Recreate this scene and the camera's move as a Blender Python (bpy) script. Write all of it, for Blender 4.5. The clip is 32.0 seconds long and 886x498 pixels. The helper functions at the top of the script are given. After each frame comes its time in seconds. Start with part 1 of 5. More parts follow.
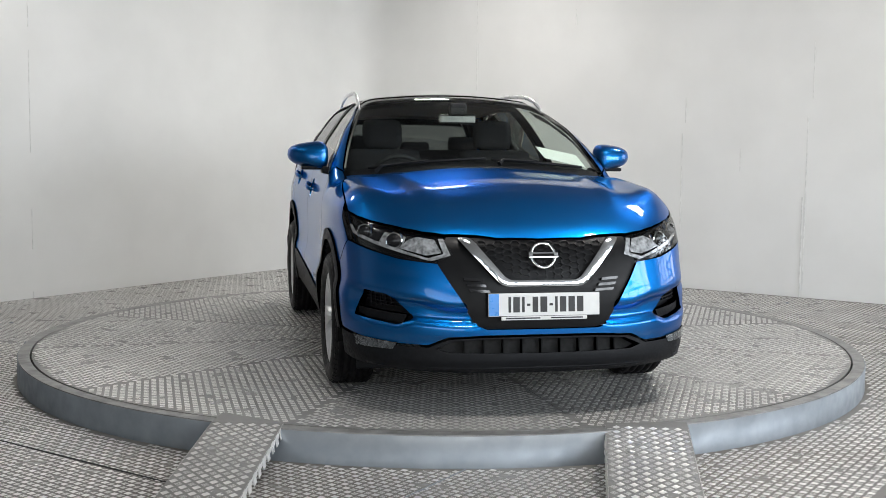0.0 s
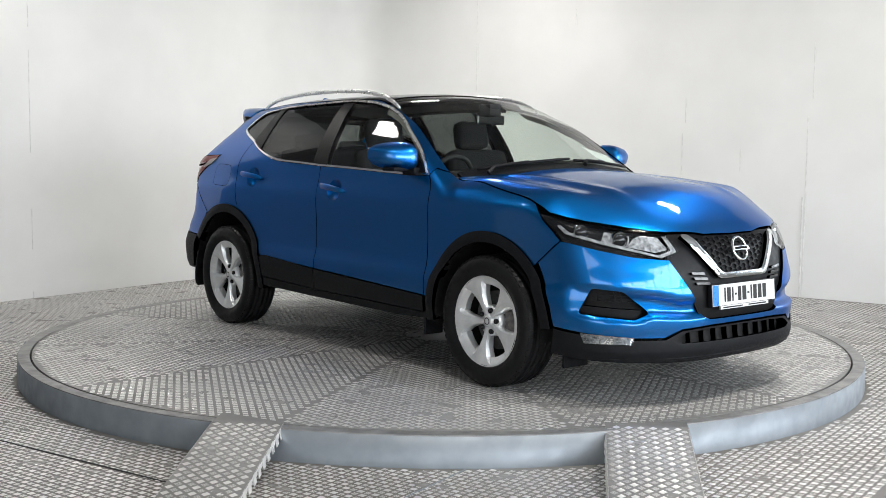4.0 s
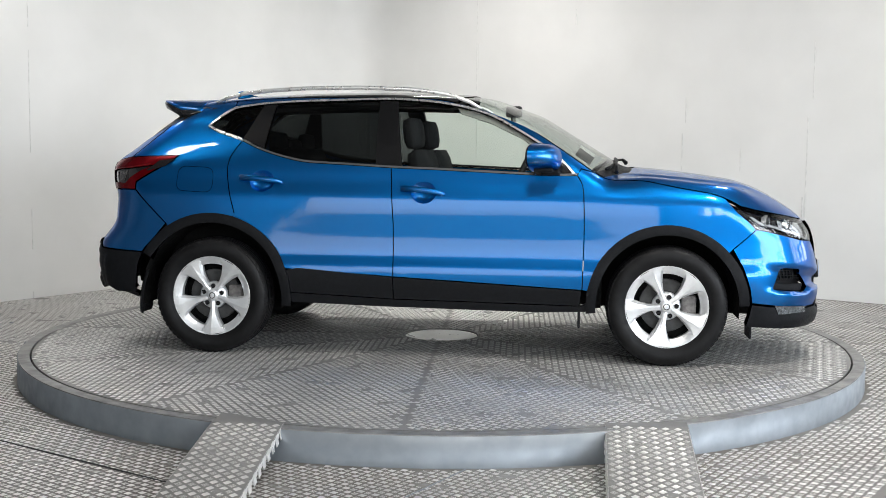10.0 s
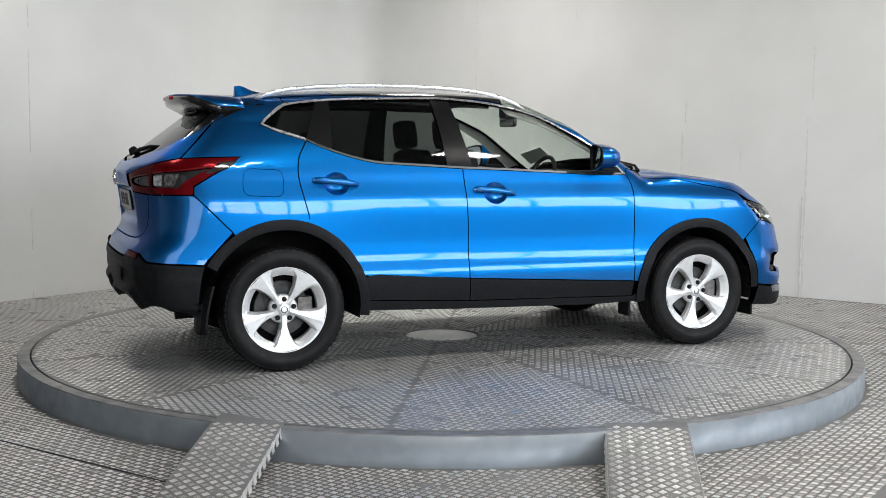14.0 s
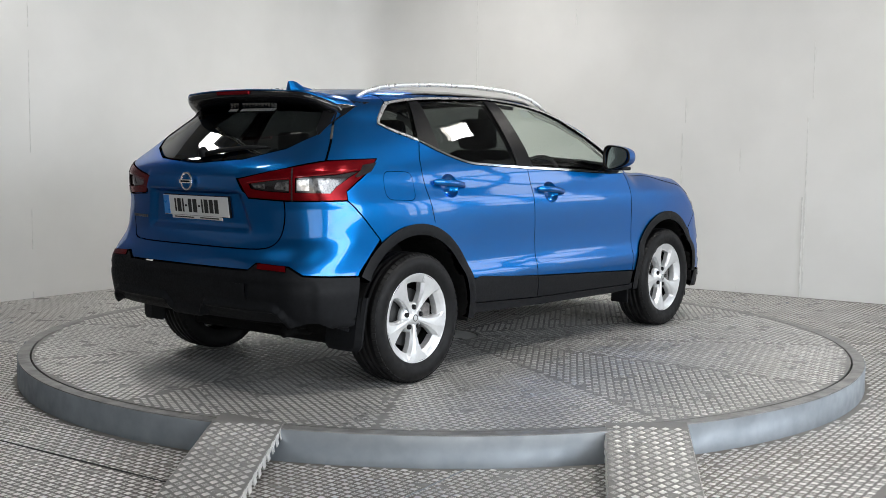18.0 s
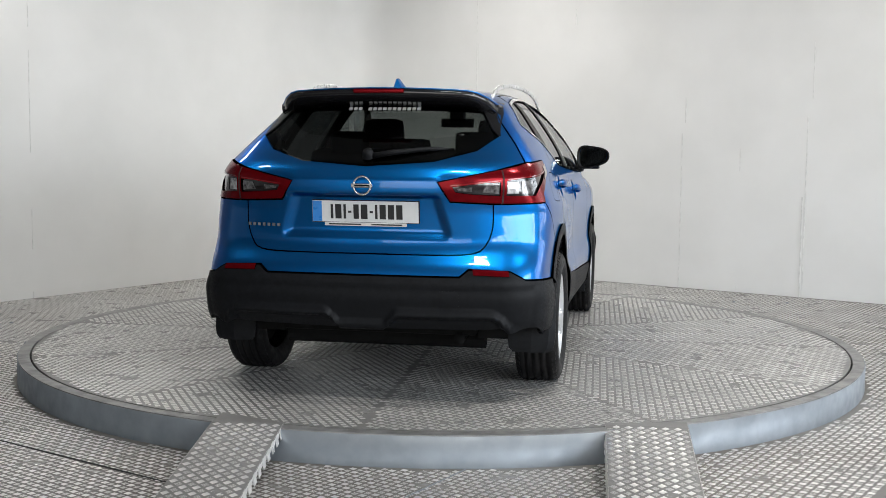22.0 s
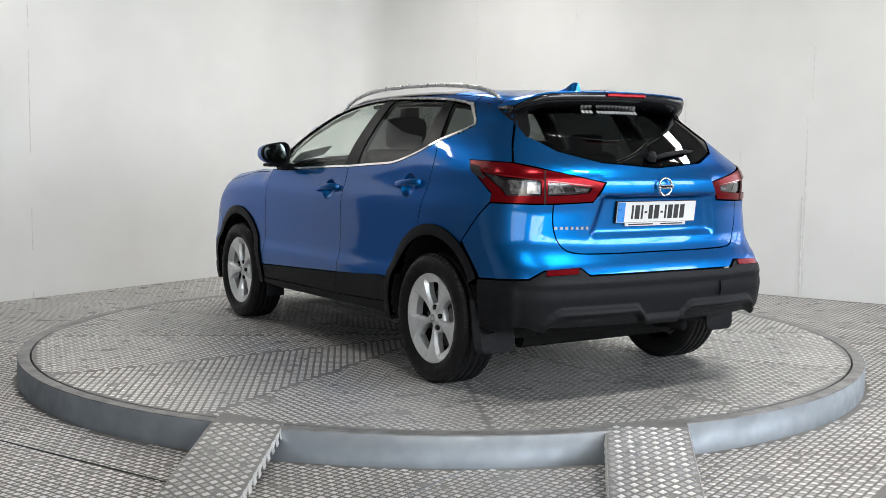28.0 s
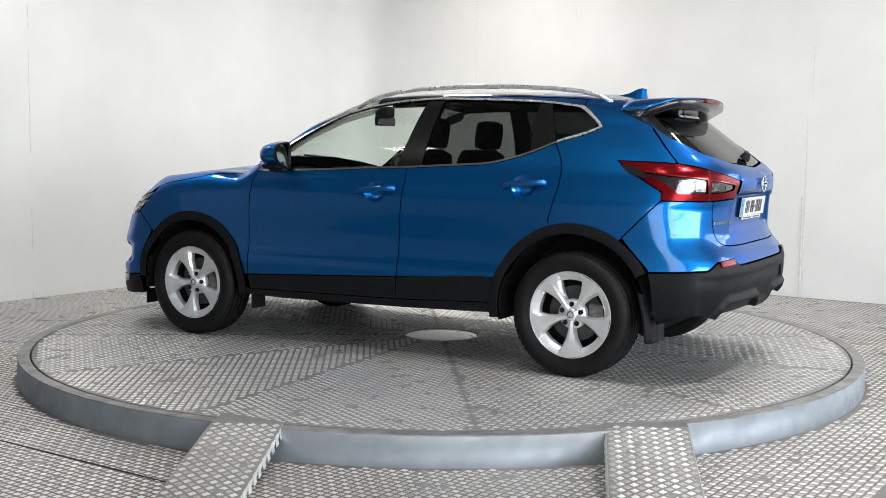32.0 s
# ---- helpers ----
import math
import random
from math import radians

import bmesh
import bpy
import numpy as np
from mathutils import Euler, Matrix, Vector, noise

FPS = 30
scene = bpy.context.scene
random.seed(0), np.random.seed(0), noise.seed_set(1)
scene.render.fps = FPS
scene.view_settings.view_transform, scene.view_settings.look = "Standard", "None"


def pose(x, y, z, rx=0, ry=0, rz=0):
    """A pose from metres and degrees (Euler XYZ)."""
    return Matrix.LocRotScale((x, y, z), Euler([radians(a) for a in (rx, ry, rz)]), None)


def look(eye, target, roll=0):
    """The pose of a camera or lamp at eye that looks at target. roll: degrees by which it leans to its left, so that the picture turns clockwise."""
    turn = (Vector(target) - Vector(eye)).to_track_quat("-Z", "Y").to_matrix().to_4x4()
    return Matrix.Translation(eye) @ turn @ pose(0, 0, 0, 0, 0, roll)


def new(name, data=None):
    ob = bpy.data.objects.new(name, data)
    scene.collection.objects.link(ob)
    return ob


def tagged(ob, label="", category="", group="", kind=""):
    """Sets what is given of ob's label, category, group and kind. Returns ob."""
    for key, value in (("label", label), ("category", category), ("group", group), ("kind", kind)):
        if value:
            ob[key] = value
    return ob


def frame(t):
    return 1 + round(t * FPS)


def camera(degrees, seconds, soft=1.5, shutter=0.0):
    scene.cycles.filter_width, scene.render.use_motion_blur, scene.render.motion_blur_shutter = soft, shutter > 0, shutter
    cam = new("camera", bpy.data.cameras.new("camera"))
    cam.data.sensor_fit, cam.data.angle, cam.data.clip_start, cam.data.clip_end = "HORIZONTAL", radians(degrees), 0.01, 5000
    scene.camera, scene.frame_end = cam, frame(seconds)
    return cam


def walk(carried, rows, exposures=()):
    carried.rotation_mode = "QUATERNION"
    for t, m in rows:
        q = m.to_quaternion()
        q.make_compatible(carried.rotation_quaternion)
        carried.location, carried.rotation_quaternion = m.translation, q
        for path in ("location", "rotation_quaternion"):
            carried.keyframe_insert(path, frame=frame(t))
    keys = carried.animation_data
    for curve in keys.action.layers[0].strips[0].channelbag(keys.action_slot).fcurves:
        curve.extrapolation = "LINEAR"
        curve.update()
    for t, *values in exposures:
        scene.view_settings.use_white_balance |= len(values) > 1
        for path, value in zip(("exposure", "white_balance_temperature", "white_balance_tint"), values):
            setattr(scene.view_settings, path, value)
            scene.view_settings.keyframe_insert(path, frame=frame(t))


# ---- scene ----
# The camera stands on a tripod and does not move.
cam = camera(43.49, 32.0, soft=0.65)
EYE = (0.0012, -7.2382, 1.3464)
AHEAD = (0.0032, -2.2574, 0.9079)
# the camera's own exposure drifts as the car shows more or less bright paint
EXPOSURES = [(0, 0.22), (2, 0.30), (3, 0.41), (6, 0.56), (8, 0.58), (10, 0.42), (12, 0.2), (13, 0.12), (14, 0.10), (18, 0.16), (21, 0.29), (24, 0.20), (28, 0.36), (31, 0.56), (32, 0.57)]
walk(cam, [(0, look(EYE, AHEAD, 0.556)), (32, look(EYE, AHEAD, 0.556))], EXPOSURES)

# ---- light ----
world = bpy.data.worlds.new("world")
scene.world = world
world.use_nodes = True
sky = world.node_tree.nodes.new("ShaderNodeTexSky")
sky.sky_type, sky.sun_disc, sky.sun_elevation, sky.sun_rotation = "NISHITA", False, radians(40), radians(200)
world.node_tree.links.new(sky.outputs[0], world.node_tree.nodes["Background"].inputs[0])
world.node_tree.nodes["Background"].inputs[1].default_value = 0.12

# The room: its far corner, and the ways along its two far walls.
CORNER = Vector((-1.076, 6.317, 0))
ALONG_LEFT = Vector((-0.5728, -0.8197, 0)).normalized()
ALONG_RIGHT = Vector((0.8197, -0.5728, 0)).normalized()
LEN_LEFT, LEN_RIGHT, HIGH = 15.0, 13.0, 4.0
DECK = 0.1448  # the turntable's height


def spot(a, b, z=0.0):
    """A place in the room: a metres from the far corner along the left wall, b along the right wall."""
    return CORNER + ALONG_LEFT * a + ALONG_RIGHT * b + Vector((0, 0, z))


def area_lamp(name, at, aim, wide, high, watts, colour):
    data = bpy.data.lights.new(name, "AREA")
    data.shape, data.size, data.size_y, data.energy, data.color = "RECTANGLE", wide, high, watts, colour
    ob = new(name, data)
    ob.matrix_world = look(at, aim)
    return ob


# daylight through the glazed end wall to the right of the camera, and through the front glazing behind it
DOOR_A0, DOOR_A1, DOOR_Z0, DOOR_H = 1.8, 13.0, 1.15, 3.6
FRONT_B0, FRONT_B1 = 7.0, 12.6
area_lamp("daylight", spot((DOOR_A0 + DOOR_A1) / 2, LEN_RIGHT + 0.7, (DOOR_Z0 + DOOR_H) / 2), spot((DOOR_A0 + DOOR_A1) / 2, 0, (DOOR_Z0 + DOOR_H) / 2), DOOR_A1 - DOOR_A0 + 0.6, DOOR_H - DOOR_Z0, 800, (0.90, 0.95, 1.0))
area_lamp("front_daylight", spot(LEN_LEFT + 0.7, (FRONT_B0 + FRONT_B1) / 2, DOOR_H / 2), spot(0, (FRONT_B0 + FRONT_B1) / 2, DOOR_H / 2), FRONT_B1 - FRONT_B0 + 0.6, DOOR_H, 115, (0.90, 0.95, 1.0))
SIDE_B0, SIDE_B1 = 8.6, 12.6
area_lamp("side_daylight", spot(-0.7, (SIDE_B0 + SIDE_B1) / 2, (DOOR_Z0 + DOOR_H) / 2), spot(5, (SIDE_B0 + SIDE_B1) / 2, (DOOR_Z0 + DOOR_H) / 2), SIDE_B1 - SIDE_B0 + 0.4, DOOR_H - DOOR_Z0, 130, (0.90, 0.95, 1.0))
# ceiling light panels: place, watts; those towards the right wall burn brightest
CEILING_LIGHTS = [((3.0, 1.0), 24), ((2.3, -2.3), 56), ((0.2, -3.3), 34), ((-2.8, -1.4), 5), ((-3.3, 1.4), 12), ((-0.1, 3.3), 50)]
for (lx, ly), watts in CEILING_LIGHTS:
    area_lamp("panel_light", (lx, ly, HIGH - 0.10), (lx, ly, 0), 0.50, 0.24, watts, (1.0, 0.97, 0.935))


# ---- materials ----
def mat(name):
    m = bpy.data.materials.new(name)
    m.use_nodes = True
    return m, m.node_tree.nodes, m.node_tree.links, m.node_tree.nodes["Principled BSDF"]


def noise_mix(m, low, high, scale, detail=4.0, coords="Object", contrast=(0.35, 0.65)):
    """A colour that wanders between two colours with a noise of that scale; returns the socket."""
    nodes, links = m.node_tree.nodes, m.node_tree.links
    tc = nodes.new("ShaderNodeTexCoord")
    tex = nodes.new("ShaderNodeTexNoise")
    tex.inputs["Scale"].default_value, tex.inputs["Detail"].default_value = scale, detail
    links.new(tc.outputs[coords], tex.inputs["Vector"])
    ramp = nodes.new("ShaderNodeValToRGB")
    ramp.color_ramp.elements[0].position, ramp.color_ramp.elements[1].position = contrast
    ramp.color_ramp.elements[0].color, ramp.color_ramp.elements[1].color = (*low, 1), (*high, 1)
    links.new(tex.outputs["Fac"], ramp.inputs["Fac"])
    return ramp.outputs["Color"]


def bump(m, scale, strength, distance=0.002, coords="Object"):
    nodes, links = m.node_tree.nodes, m.node_tree.links
    tc, tex, b = nodes.new("ShaderNodeTexCoord"), nodes.new("ShaderNodeTexNoise"), nodes.new("ShaderNodeBump")
    tex.inputs["Scale"].default_value, tex.inputs["Detail"].default_value = scale, 5
    b.inputs["Strength"].default_value, b.inputs["Distance"].default_value = strength, distance
    links.new(tc.outputs[coords], tex.inputs["Vector"])
    links.new(tex.outputs["Fac"], b.inputs["Height"])
    links.new(b.outputs["Normal"], nodes["Principled BSDF"].inputs["Normal"])


def surface(name, colour, rough, metal=0.0, vary=0.15, scale=20.0, relief=0.0, relief_scale=200.0, coat=0.0, spread=0.1, shine=0.5):
    m, nodes, links, bsdf = mat(name)
    low, high = [c * (1 - vary) for c in colour], [min(1, c * (1 + vary)) for c in colour]
    links.new(noise_mix(m, low, high, scale), bsdf.inputs["Base Color"])
    r = noise_mix(m, [max(0.02, rough - spread)] * 3, [min(1, rough + spread)] * 3, scale * 2.3)
    links.new(r, bsdf.inputs["Roughness"])
    bsdf.inputs["Metallic"].default_value = metal
    bsdf.inputs["Specular IOR Level"].default_value = shine
    bsdf.inputs["Coat Weight"].default_value, bsdf.inputs["Coat Roughness"].default_value = coat, 0.04
    if relief:
        bump(m, relief_scale, relief)
    return m


def glass(name, tint, gloss_rough=0.01):
    """A thin pane: tinted see-through, with a mirror gloss that grows at a slant."""
    m = bpy.data.materials.new(name)
    m.use_nodes = True
    nodes, links = m.node_tree.nodes, m.node_tree.links
    nodes.remove(nodes["Principled BSDF"])
    clear, gloss, mix, slant, power, scale = (nodes.new(k) for k in ("ShaderNodeBsdfTransparent", "ShaderNodeBsdfGlossy", "ShaderNodeMixShader", "ShaderNodeLayerWeight", "ShaderNodeMath", "ShaderNodeMath"))
    clear.inputs["Color"].default_value = (*tint, 1)
    gloss.inputs["Roughness"].default_value = gloss_rough
    slant.inputs["Blend"].default_value = 0.5
    power.operation, scale.operation = "POWER", "MULTIPLY_ADD"
    power.inputs[1].default_value, scale.inputs[1].default_value, scale.inputs[2].default_value = 4.5, 0.9, 0.032
    links.new(slant.outputs["Facing"], power.inputs[0])
    links.new(power.outputs[0], scale.inputs[0])
    links.new(scale.outputs[0], mix.inputs[0])
    links.new(clear.outputs[0], mix.inputs[1])
    links.new(gloss.outputs[0], mix.inputs[2])
    links.new(mix.outputs[0], nodes["Material Output"].inputs["Surface"])
    return m


def glow(name, colour, strength):
    m, nodes, links, bsdf = mat(name)
    bsdf.inputs["Base Color"].default_value = (*colour, 1)
    bsdf.inputs["Emission Color"].default_value = (*colour, 1)
    bsdf.inputs["Emission Strength"].default_value = strength
    return m


def paint_blue():
    m, nodes, links, bsdf = mat("blue_paint")
    links.new(noise_mix(m, (0.0004, 0.106, 0.352), (0.0007, 0.140, 0.440), 900, 2), bsdf.inputs["Base Color"])
    bsdf.inputs["Metallic"].default_value, bsdf.inputs["Roughness"].default_value = 0.96, 0.36
    bsdf.inputs["Specular Tint"].default_value = (0.09, 0.42, 0.84, 1)
    bsdf.inputs["Coat Weight"].default_value, bsdf.inputs["Coat Roughness"].default_value = 0.80, 0.04
    bump(m, 4.0, 0.16, 0.004)
    ripple = bsdf.inputs["Normal"].links[0].from_socket
    links.new(ripple, bsdf.inputs["Coat Normal"])
    return m


def wall_paint():
    m, nodes, links, bsdf = mat("wall_paint")
    links.new(noise_mix(m, (0.685, 0.685, 0.67), (0.735, 0.735, 0.722), 1.3, 6), bsdf.inputs["Base Color"])
    bsdf.inputs["Roughness"].default_value = 0.62
    bump(m, 60, 0.05, 0.002)
    return m


BLUE = paint_blue()
WALL = wall_paint()
GREY_WALL = surface("grey_wall_paint", (0.40, 0.40, 0.395), 0.8, vary=0.1, scale=3)
DARK_WALL = surface("dark_wall_paint", (0.14, 0.14, 0.147), 0.8, vary=0.1, scale=3)
JOINT = surface("wall_joint", (0.66, 0.66, 0.645), 0.7, vary=0.1)
CEIL = surface("ceiling_paint", (0.22, 0.22, 0.215), 0.8, vary=0.04, scale=2)
TREAD = surface("tread_plate", (0.228, 0.222, 0.213), 0.52, 0.35, vary=0.2, scale=1.3, relief=0.15, relief_scale=120, spread=0.12)
TREAD_BAR = surface("tread_bar", (0.80, 0.788, 0.77), 0.34, 0.6, vary=0.12, scale=3.1, spread=0.08)
DISC = surface("brake_steel", (0.05, 0.05, 0.05), 0.6, 0.3, vary=0.3)
CAST_IRON = surface("cast_iron", (0.16, 0.15, 0.145), 0.6, 0.5, vary=0.3, scale=40)
STEEL = surface("galvanised_steel", (0.26, 0.285, 0.31), 0.55, 0.6, vary=0.10, scale=6, relief=0.06, relief_scale=30)
RIM_TOP = surface("rim_top_steel", (0.27, 0.265, 0.26), 0.5, 0.6, vary=0.25, scale=9)
GAP = surface("dark_gap", (0.012, 0.012, 0.012), 0.9, vary=0.3)
PLASTIC = surface("black_plastic", (0.0062, 0.0067, 0.0080), 0.50, vary=0.2, scale=40, relief=0.12, relief_scale=500, shine=0.13)
SATIN_BLACK = surface("satin_black", (0.006, 0.006, 0.0065), 0.36, vary=0.15, shine=0.13, spread=0.04)
GLOSS_BLACK = surface("gloss_black", (0.008, 0.008, 0.009), 0.12, vary=0.1, coat=0.1, spread=0.03)
SATIN_TRIM = surface("satin_trim", (0.84, 0.84, 0.84), 0.30, 0.85, vary=0.03, spread=0.05)
CHROME = surface("chrome", (0.80, 0.81, 0.82), 0.10, 1.0, vary=0.03, spread=0.03)
ALLOY = surface("silver_alloy", (0.74, 0.75, 0.76), 0.34, 0.65, vary=0.06, coat=0.4, spread=0.06)
RUBBER = surface("tyre_rubber", (0.0055, 0.0055, 0.006), 0.52, vary=0.3, scale=15, relief=0.1, shine=0.2)
DARK = surface("dark_liner", (0.006, 0.006, 0.006), 0.85, vary=0.2, shine=0.1)
CLOTH = surface("seat_cloth", (0.014, 0.014, 0.016), 0.9, vary=0.3, scale=60, relief=0.2, relief_scale=400, shine=0.08)
TRIM = surface("cabin_trim", (0.018, 0.018, 0.020), 0.6, vary=0.2, scale=30, shine=0.15)
HEADLINER = surface("headliner", (0.34, 0.33, 0.31), 0.9, vary=0.05)
CLEAR = glass("clear_glass", (0.88, 0.93, 0.89))
TINTED = glass("privacy_glass", (0.12, 0.13, 0.13))
MIRROR = surface("mirror_silver", (0.34, 0.37, 0.39), 0.05, 1.0, vary=0.02, spread=0.02)
LENS = glass("lamp_lens", (0.93, 0.95, 0.96))
RED = surface("red_lens", (0.15, 0.0018, 0.005), 0.20, 0.6, vary=0.12, scale=30, spread=0.04, shine=0.2)
DEEP_RED = surface("deep_red_lens", (0.14, 0.004, 0.006), 0.10, vary=0.15, scale=60, coat=1.0, spread=0.04)
PALE_LENS = surface("pale_lens", (0.46, 0.46, 0.47), 0.16, 0.5, vary=0.5, scale=45, coat=1.0)
SMOKED = surface("smoked_lens", (0.010, 0.007, 0.008), 0.12, 0.0, vary=0.5, scale=50, coat=1.0, spread=0.05)
HONEY = surface("honeycomb_black", (0.008, 0.008, 0.009), 0.34, vary=0.2, scale=40, shine=0.3)
FOG_GLASS = surface("fog_reflector", (0.13, 0.135, 0.14), 0.22, 0.5, vary=0.6, scale=60, spread=0.08)
TAIL_CLEAR = surface("tail_clear_lens", (0.12, 0.115, 0.115), 0.14, 0.4, vary=0.6, scale=55, coat=1.0, spread=0.05)
WHITE = surface("white_plate", (0.60, 0.60, 0.59), 0.5, vary=0.03)
EU_BLUE = surface("plate_blue", (0.03, 0.20, 0.55), 0.35, vary=0.05)
INK = surface("black_ink", (0.012, 0.012, 0.012), 0.5)
PAPER = surface("white_paper", (0.72, 0.76, 0.72), 0.7, vary=0.05)
LAMP_ON = glow("light_panel", (1.0, 0.95, 0.86), 14.0)


def floor_plate():
    """Worn aluminium with brownish walked-in dirt."""
    m, nodes, links, bsdf = mat("floor_plate")
    links.new(noise_mix(m, (0.138, 0.123, 0.107), (0.200, 0.193, 0.186), 0.7, 6, contrast=(0.38, 0.62)), bsdf.inputs["Base Color"])
    bsdf.inputs["Metallic"].default_value, bsdf.inputs["Roughness"].default_value = 0.25, 0.62
    bump(m, 120, 0.15)
    return m


FLOOR_PLATE = floor_plate()


# ---- building helpers ----
def part(name, bm, material, parent, label=""):
    """One bmesh as one mesh object under a thing or a part."""
    me = bpy.data.meshes.new(name)
    bm.to_mesh(me)
    bm.free()
    me.materials.append(material)
    ob = new(name, me)
    ob.parent = parent
    if label:
        tagged(ob, label)
    return ob


def mesh_part(name, verts, faces, material, parent, label="", smooth=False):
    me = bpy.data.meshes.new(name)
    me.from_pydata([tuple(v) for v in verts], [], [tuple(f) for f in faces])
    me.materials.append(material)
    if smooth:
        me.shade_smooth()
    ob = new(name, me)
    ob.parent = parent
    if label:
        tagged(ob, label)
    return ob


def box(bm, lo, hi, bevel=0.0, m=None):
    """A box between two corners, with its edges rounded, added to bm."""
    lo, hi = Vector(lo), Vector(hi)
    made = bmesh.ops.create_cube(bm, size=1.0)["verts"]
    bmesh.ops.transform(bm, matrix=Matrix.Translation((lo + hi) / 2) @ Matrix.Diagonal((*(hi - lo), 1)), verts=made)
    if bevel:
        edges = list({e for v in made for e in v.link_edges})
        made = list({v for f in bmesh.ops.bevel(bm, geom=edges, offset=bevel, segments=2, affect="EDGES", profile=0.6)["faces"] for v in f.verts} | {v for v in made if v.is_valid})
    if m is not None:
        bmesh.ops.transform(bm, matrix=m, verts=made)
    return bm


def lathe(profile, n=48, axis="z", closed=False):
    """A turned shape from (radius, height) pairs."""
    verts, faces, k = [], [], len(profile)
    for i in range(n):
        a = 2 * math.pi * i / n
        for r, h in profile:
            c, s = r * math.cos(a), r * math.sin(a)
            verts.append((c, s, h) if axis == "z" else (c, h, s))
    for i in range(n):
        j = (i + 1) % n
        for q in range(k if closed else k - 1):
            w = (q + 1) % k
            f = (i * k + q, j * k + q, j * k + w, i * k + w)
            faces.append(f if axis == "z" else f[::-1])
    return verts, faces


def tube(points, radius, n=8):
    """A round bar along points."""
    pts = [Vector(p) for p in points]
    verts, faces = [], []
    for i, p in enumerate(pts):
        d = (pts[min(i + 1, len(pts) - 1)] - pts[max(i - 1, 0)]).normalized()
        side = d.cross(Vector((0, 0, 1)) if abs(d.z) < 0.9 else Vector((1, 0, 0))).normalized()
        up = side.cross(d)
        r = radius[i] if isinstance(radius, (list, tuple)) else radius
        verts += [p + (side * math.cos(a) + up * math.sin(a)) * r for a in (2 * math.pi * k / n for k in range(n))]
    for i in range(len(pts) - 1):
        faces += [(i * n + k, i * n + (k + 1) % n, (i + 1) * n + (k + 1) % n, (i + 1) * n + k) for k in range(n)]
    faces += [tuple(range(n))[::-1], tuple((len(pts) - 1) * n + k for k in range(n))]
    return verts, faces


# ---- the room ----
def wall(name, a0, a1, z0, z1, thick, inward, label, material=None):
    """A straight wall from a0 to a1 whose inner face runs through them."""
    out = -Vector(inward).normalized() * thick
    base = [Vector(a0), Vector(a1), Vector(a1) + out, Vector(a0) + out]
    v = [(p.x, p.y, z) for z in (z0, z1) for p in base]
    f = [(0, 1, 2, 3), (4, 5, 6, 7), (0, 1, 5, 4), (1, 2, 6, 5), (2, 3, 7, 6), (3, 0, 4, 7)]
    ob = mesh_part(name, v, f, material or WALL, None)
    bm = bmesh.new()
    bm.from_mesh(ob.data)
    bmesh.ops.recalc_face_normals(bm, faces=bm.faces)
    bm.to_mesh(ob.data)
    bm.free()
    return tagged(ob, label, kind="structure")


COVE = 0.45  # radius of the rounded far corner
wall_left = wall("wall_left", spot(COVE, 0), spot(5.75, 0), 0, HIGH, 0.15, ALONG_RIGHT, "white painted panelled wall with taped joints")
wall("wall_left_dark", spot(5.75, 0), spot(9.2, 0), 0, HIGH, 0.15, ALONG_RIGHT, "dark painted wall beside the camera", DARK_WALL)
wall("wall_left_end", spot(9.2, 0), spot(LEN_LEFT, 0), 0, HIGH, 0.15, ALONG_RIGHT, "plain grey wall beside the camera", GREY_WALL)
wall_right = wall("wall_right", spot(0, COVE), spot(0, SIDE_B0), 0, HIGH, 0.15, ALONG_LEFT, "white painted panelled wall with taped joints")
wall("wall_right_end", spot(0, SIDE_B1), spot(0, LEN_RIGHT + 0.15), 0, HIGH, 0.15, ALONG_LEFT, "white painted wall beside the side glazing")
wall("wall_right_head", spot(0, SIDE_B0), spot(0, SIDE_B1), DOOR_H, HIGH, 0.15, ALONG_LEFT, "white painted wall over the side glazing")
wall("wall_right_low", spot(0, SIDE_B0), spot(0, SIDE_B1), 0, DOOR_Z0, 0.15, ALONG_LEFT, "white painted wall below the side glazing")
for k in range(1, 6):
    b = SIDE_B0 + (SIDE_B1 - SIDE_B0) * k / 6
    wall("side_post", spot(0, b - 0.05), spot(0, b + 0.05), DOOR_Z0, DOOR_H, 0.10, ALONG_LEFT, "dark upright post in the side glazing", DARK_WALL)
for z in (1.5, 2.15, 2.8):
    wall("side_rail", spot(0, SIDE_B0) - ALONG_LEFT * 0.02, spot(0, SIDE_B1) - ALONG_LEFT * 0.02, z, z + 0.08, 0.06, ALONG_LEFT, "dark cross rail in the side glazing", DARK_WALL)
v, n = [], 20
for k in range(n + 1):
    t = math.pi / 2 * k / n
    for r in (COVE, COVE + 0.15):
        p = spot(COVE - r * math.cos(t), COVE - r * math.sin(t))
        v += [(p.x, p.y, 0.0), (p.x, p.y, HIGH)]
f = [q for k in range(n) for q in ((4 * k, 4 * k + 4, 4 * k + 5, 4 * k + 1), (4 * k + 2, 4 * k + 3, 4 * k + 7, 4 * k + 6))]
tagged(mesh_part("wall_corner", v, f, WALL, None, smooth=True), "white painted rounded corner between the panelled walls", kind="structure")
wall("wall_behind", spot(LEN_LEFT, -0.15), spot(LEN_LEFT, FRONT_B0), 0, HIGH, 0.15, -ALONG_LEFT, "plain grey wall behind the camera", GREY_WALL)
wall("wall_behind_end", spot(LEN_LEFT, FRONT_B1), spot(LEN_LEFT, LEN_RIGHT + 0.15), 0, HIGH, 0.15, -ALONG_LEFT, "plain grey wall behind the camera", GREY_WALL)
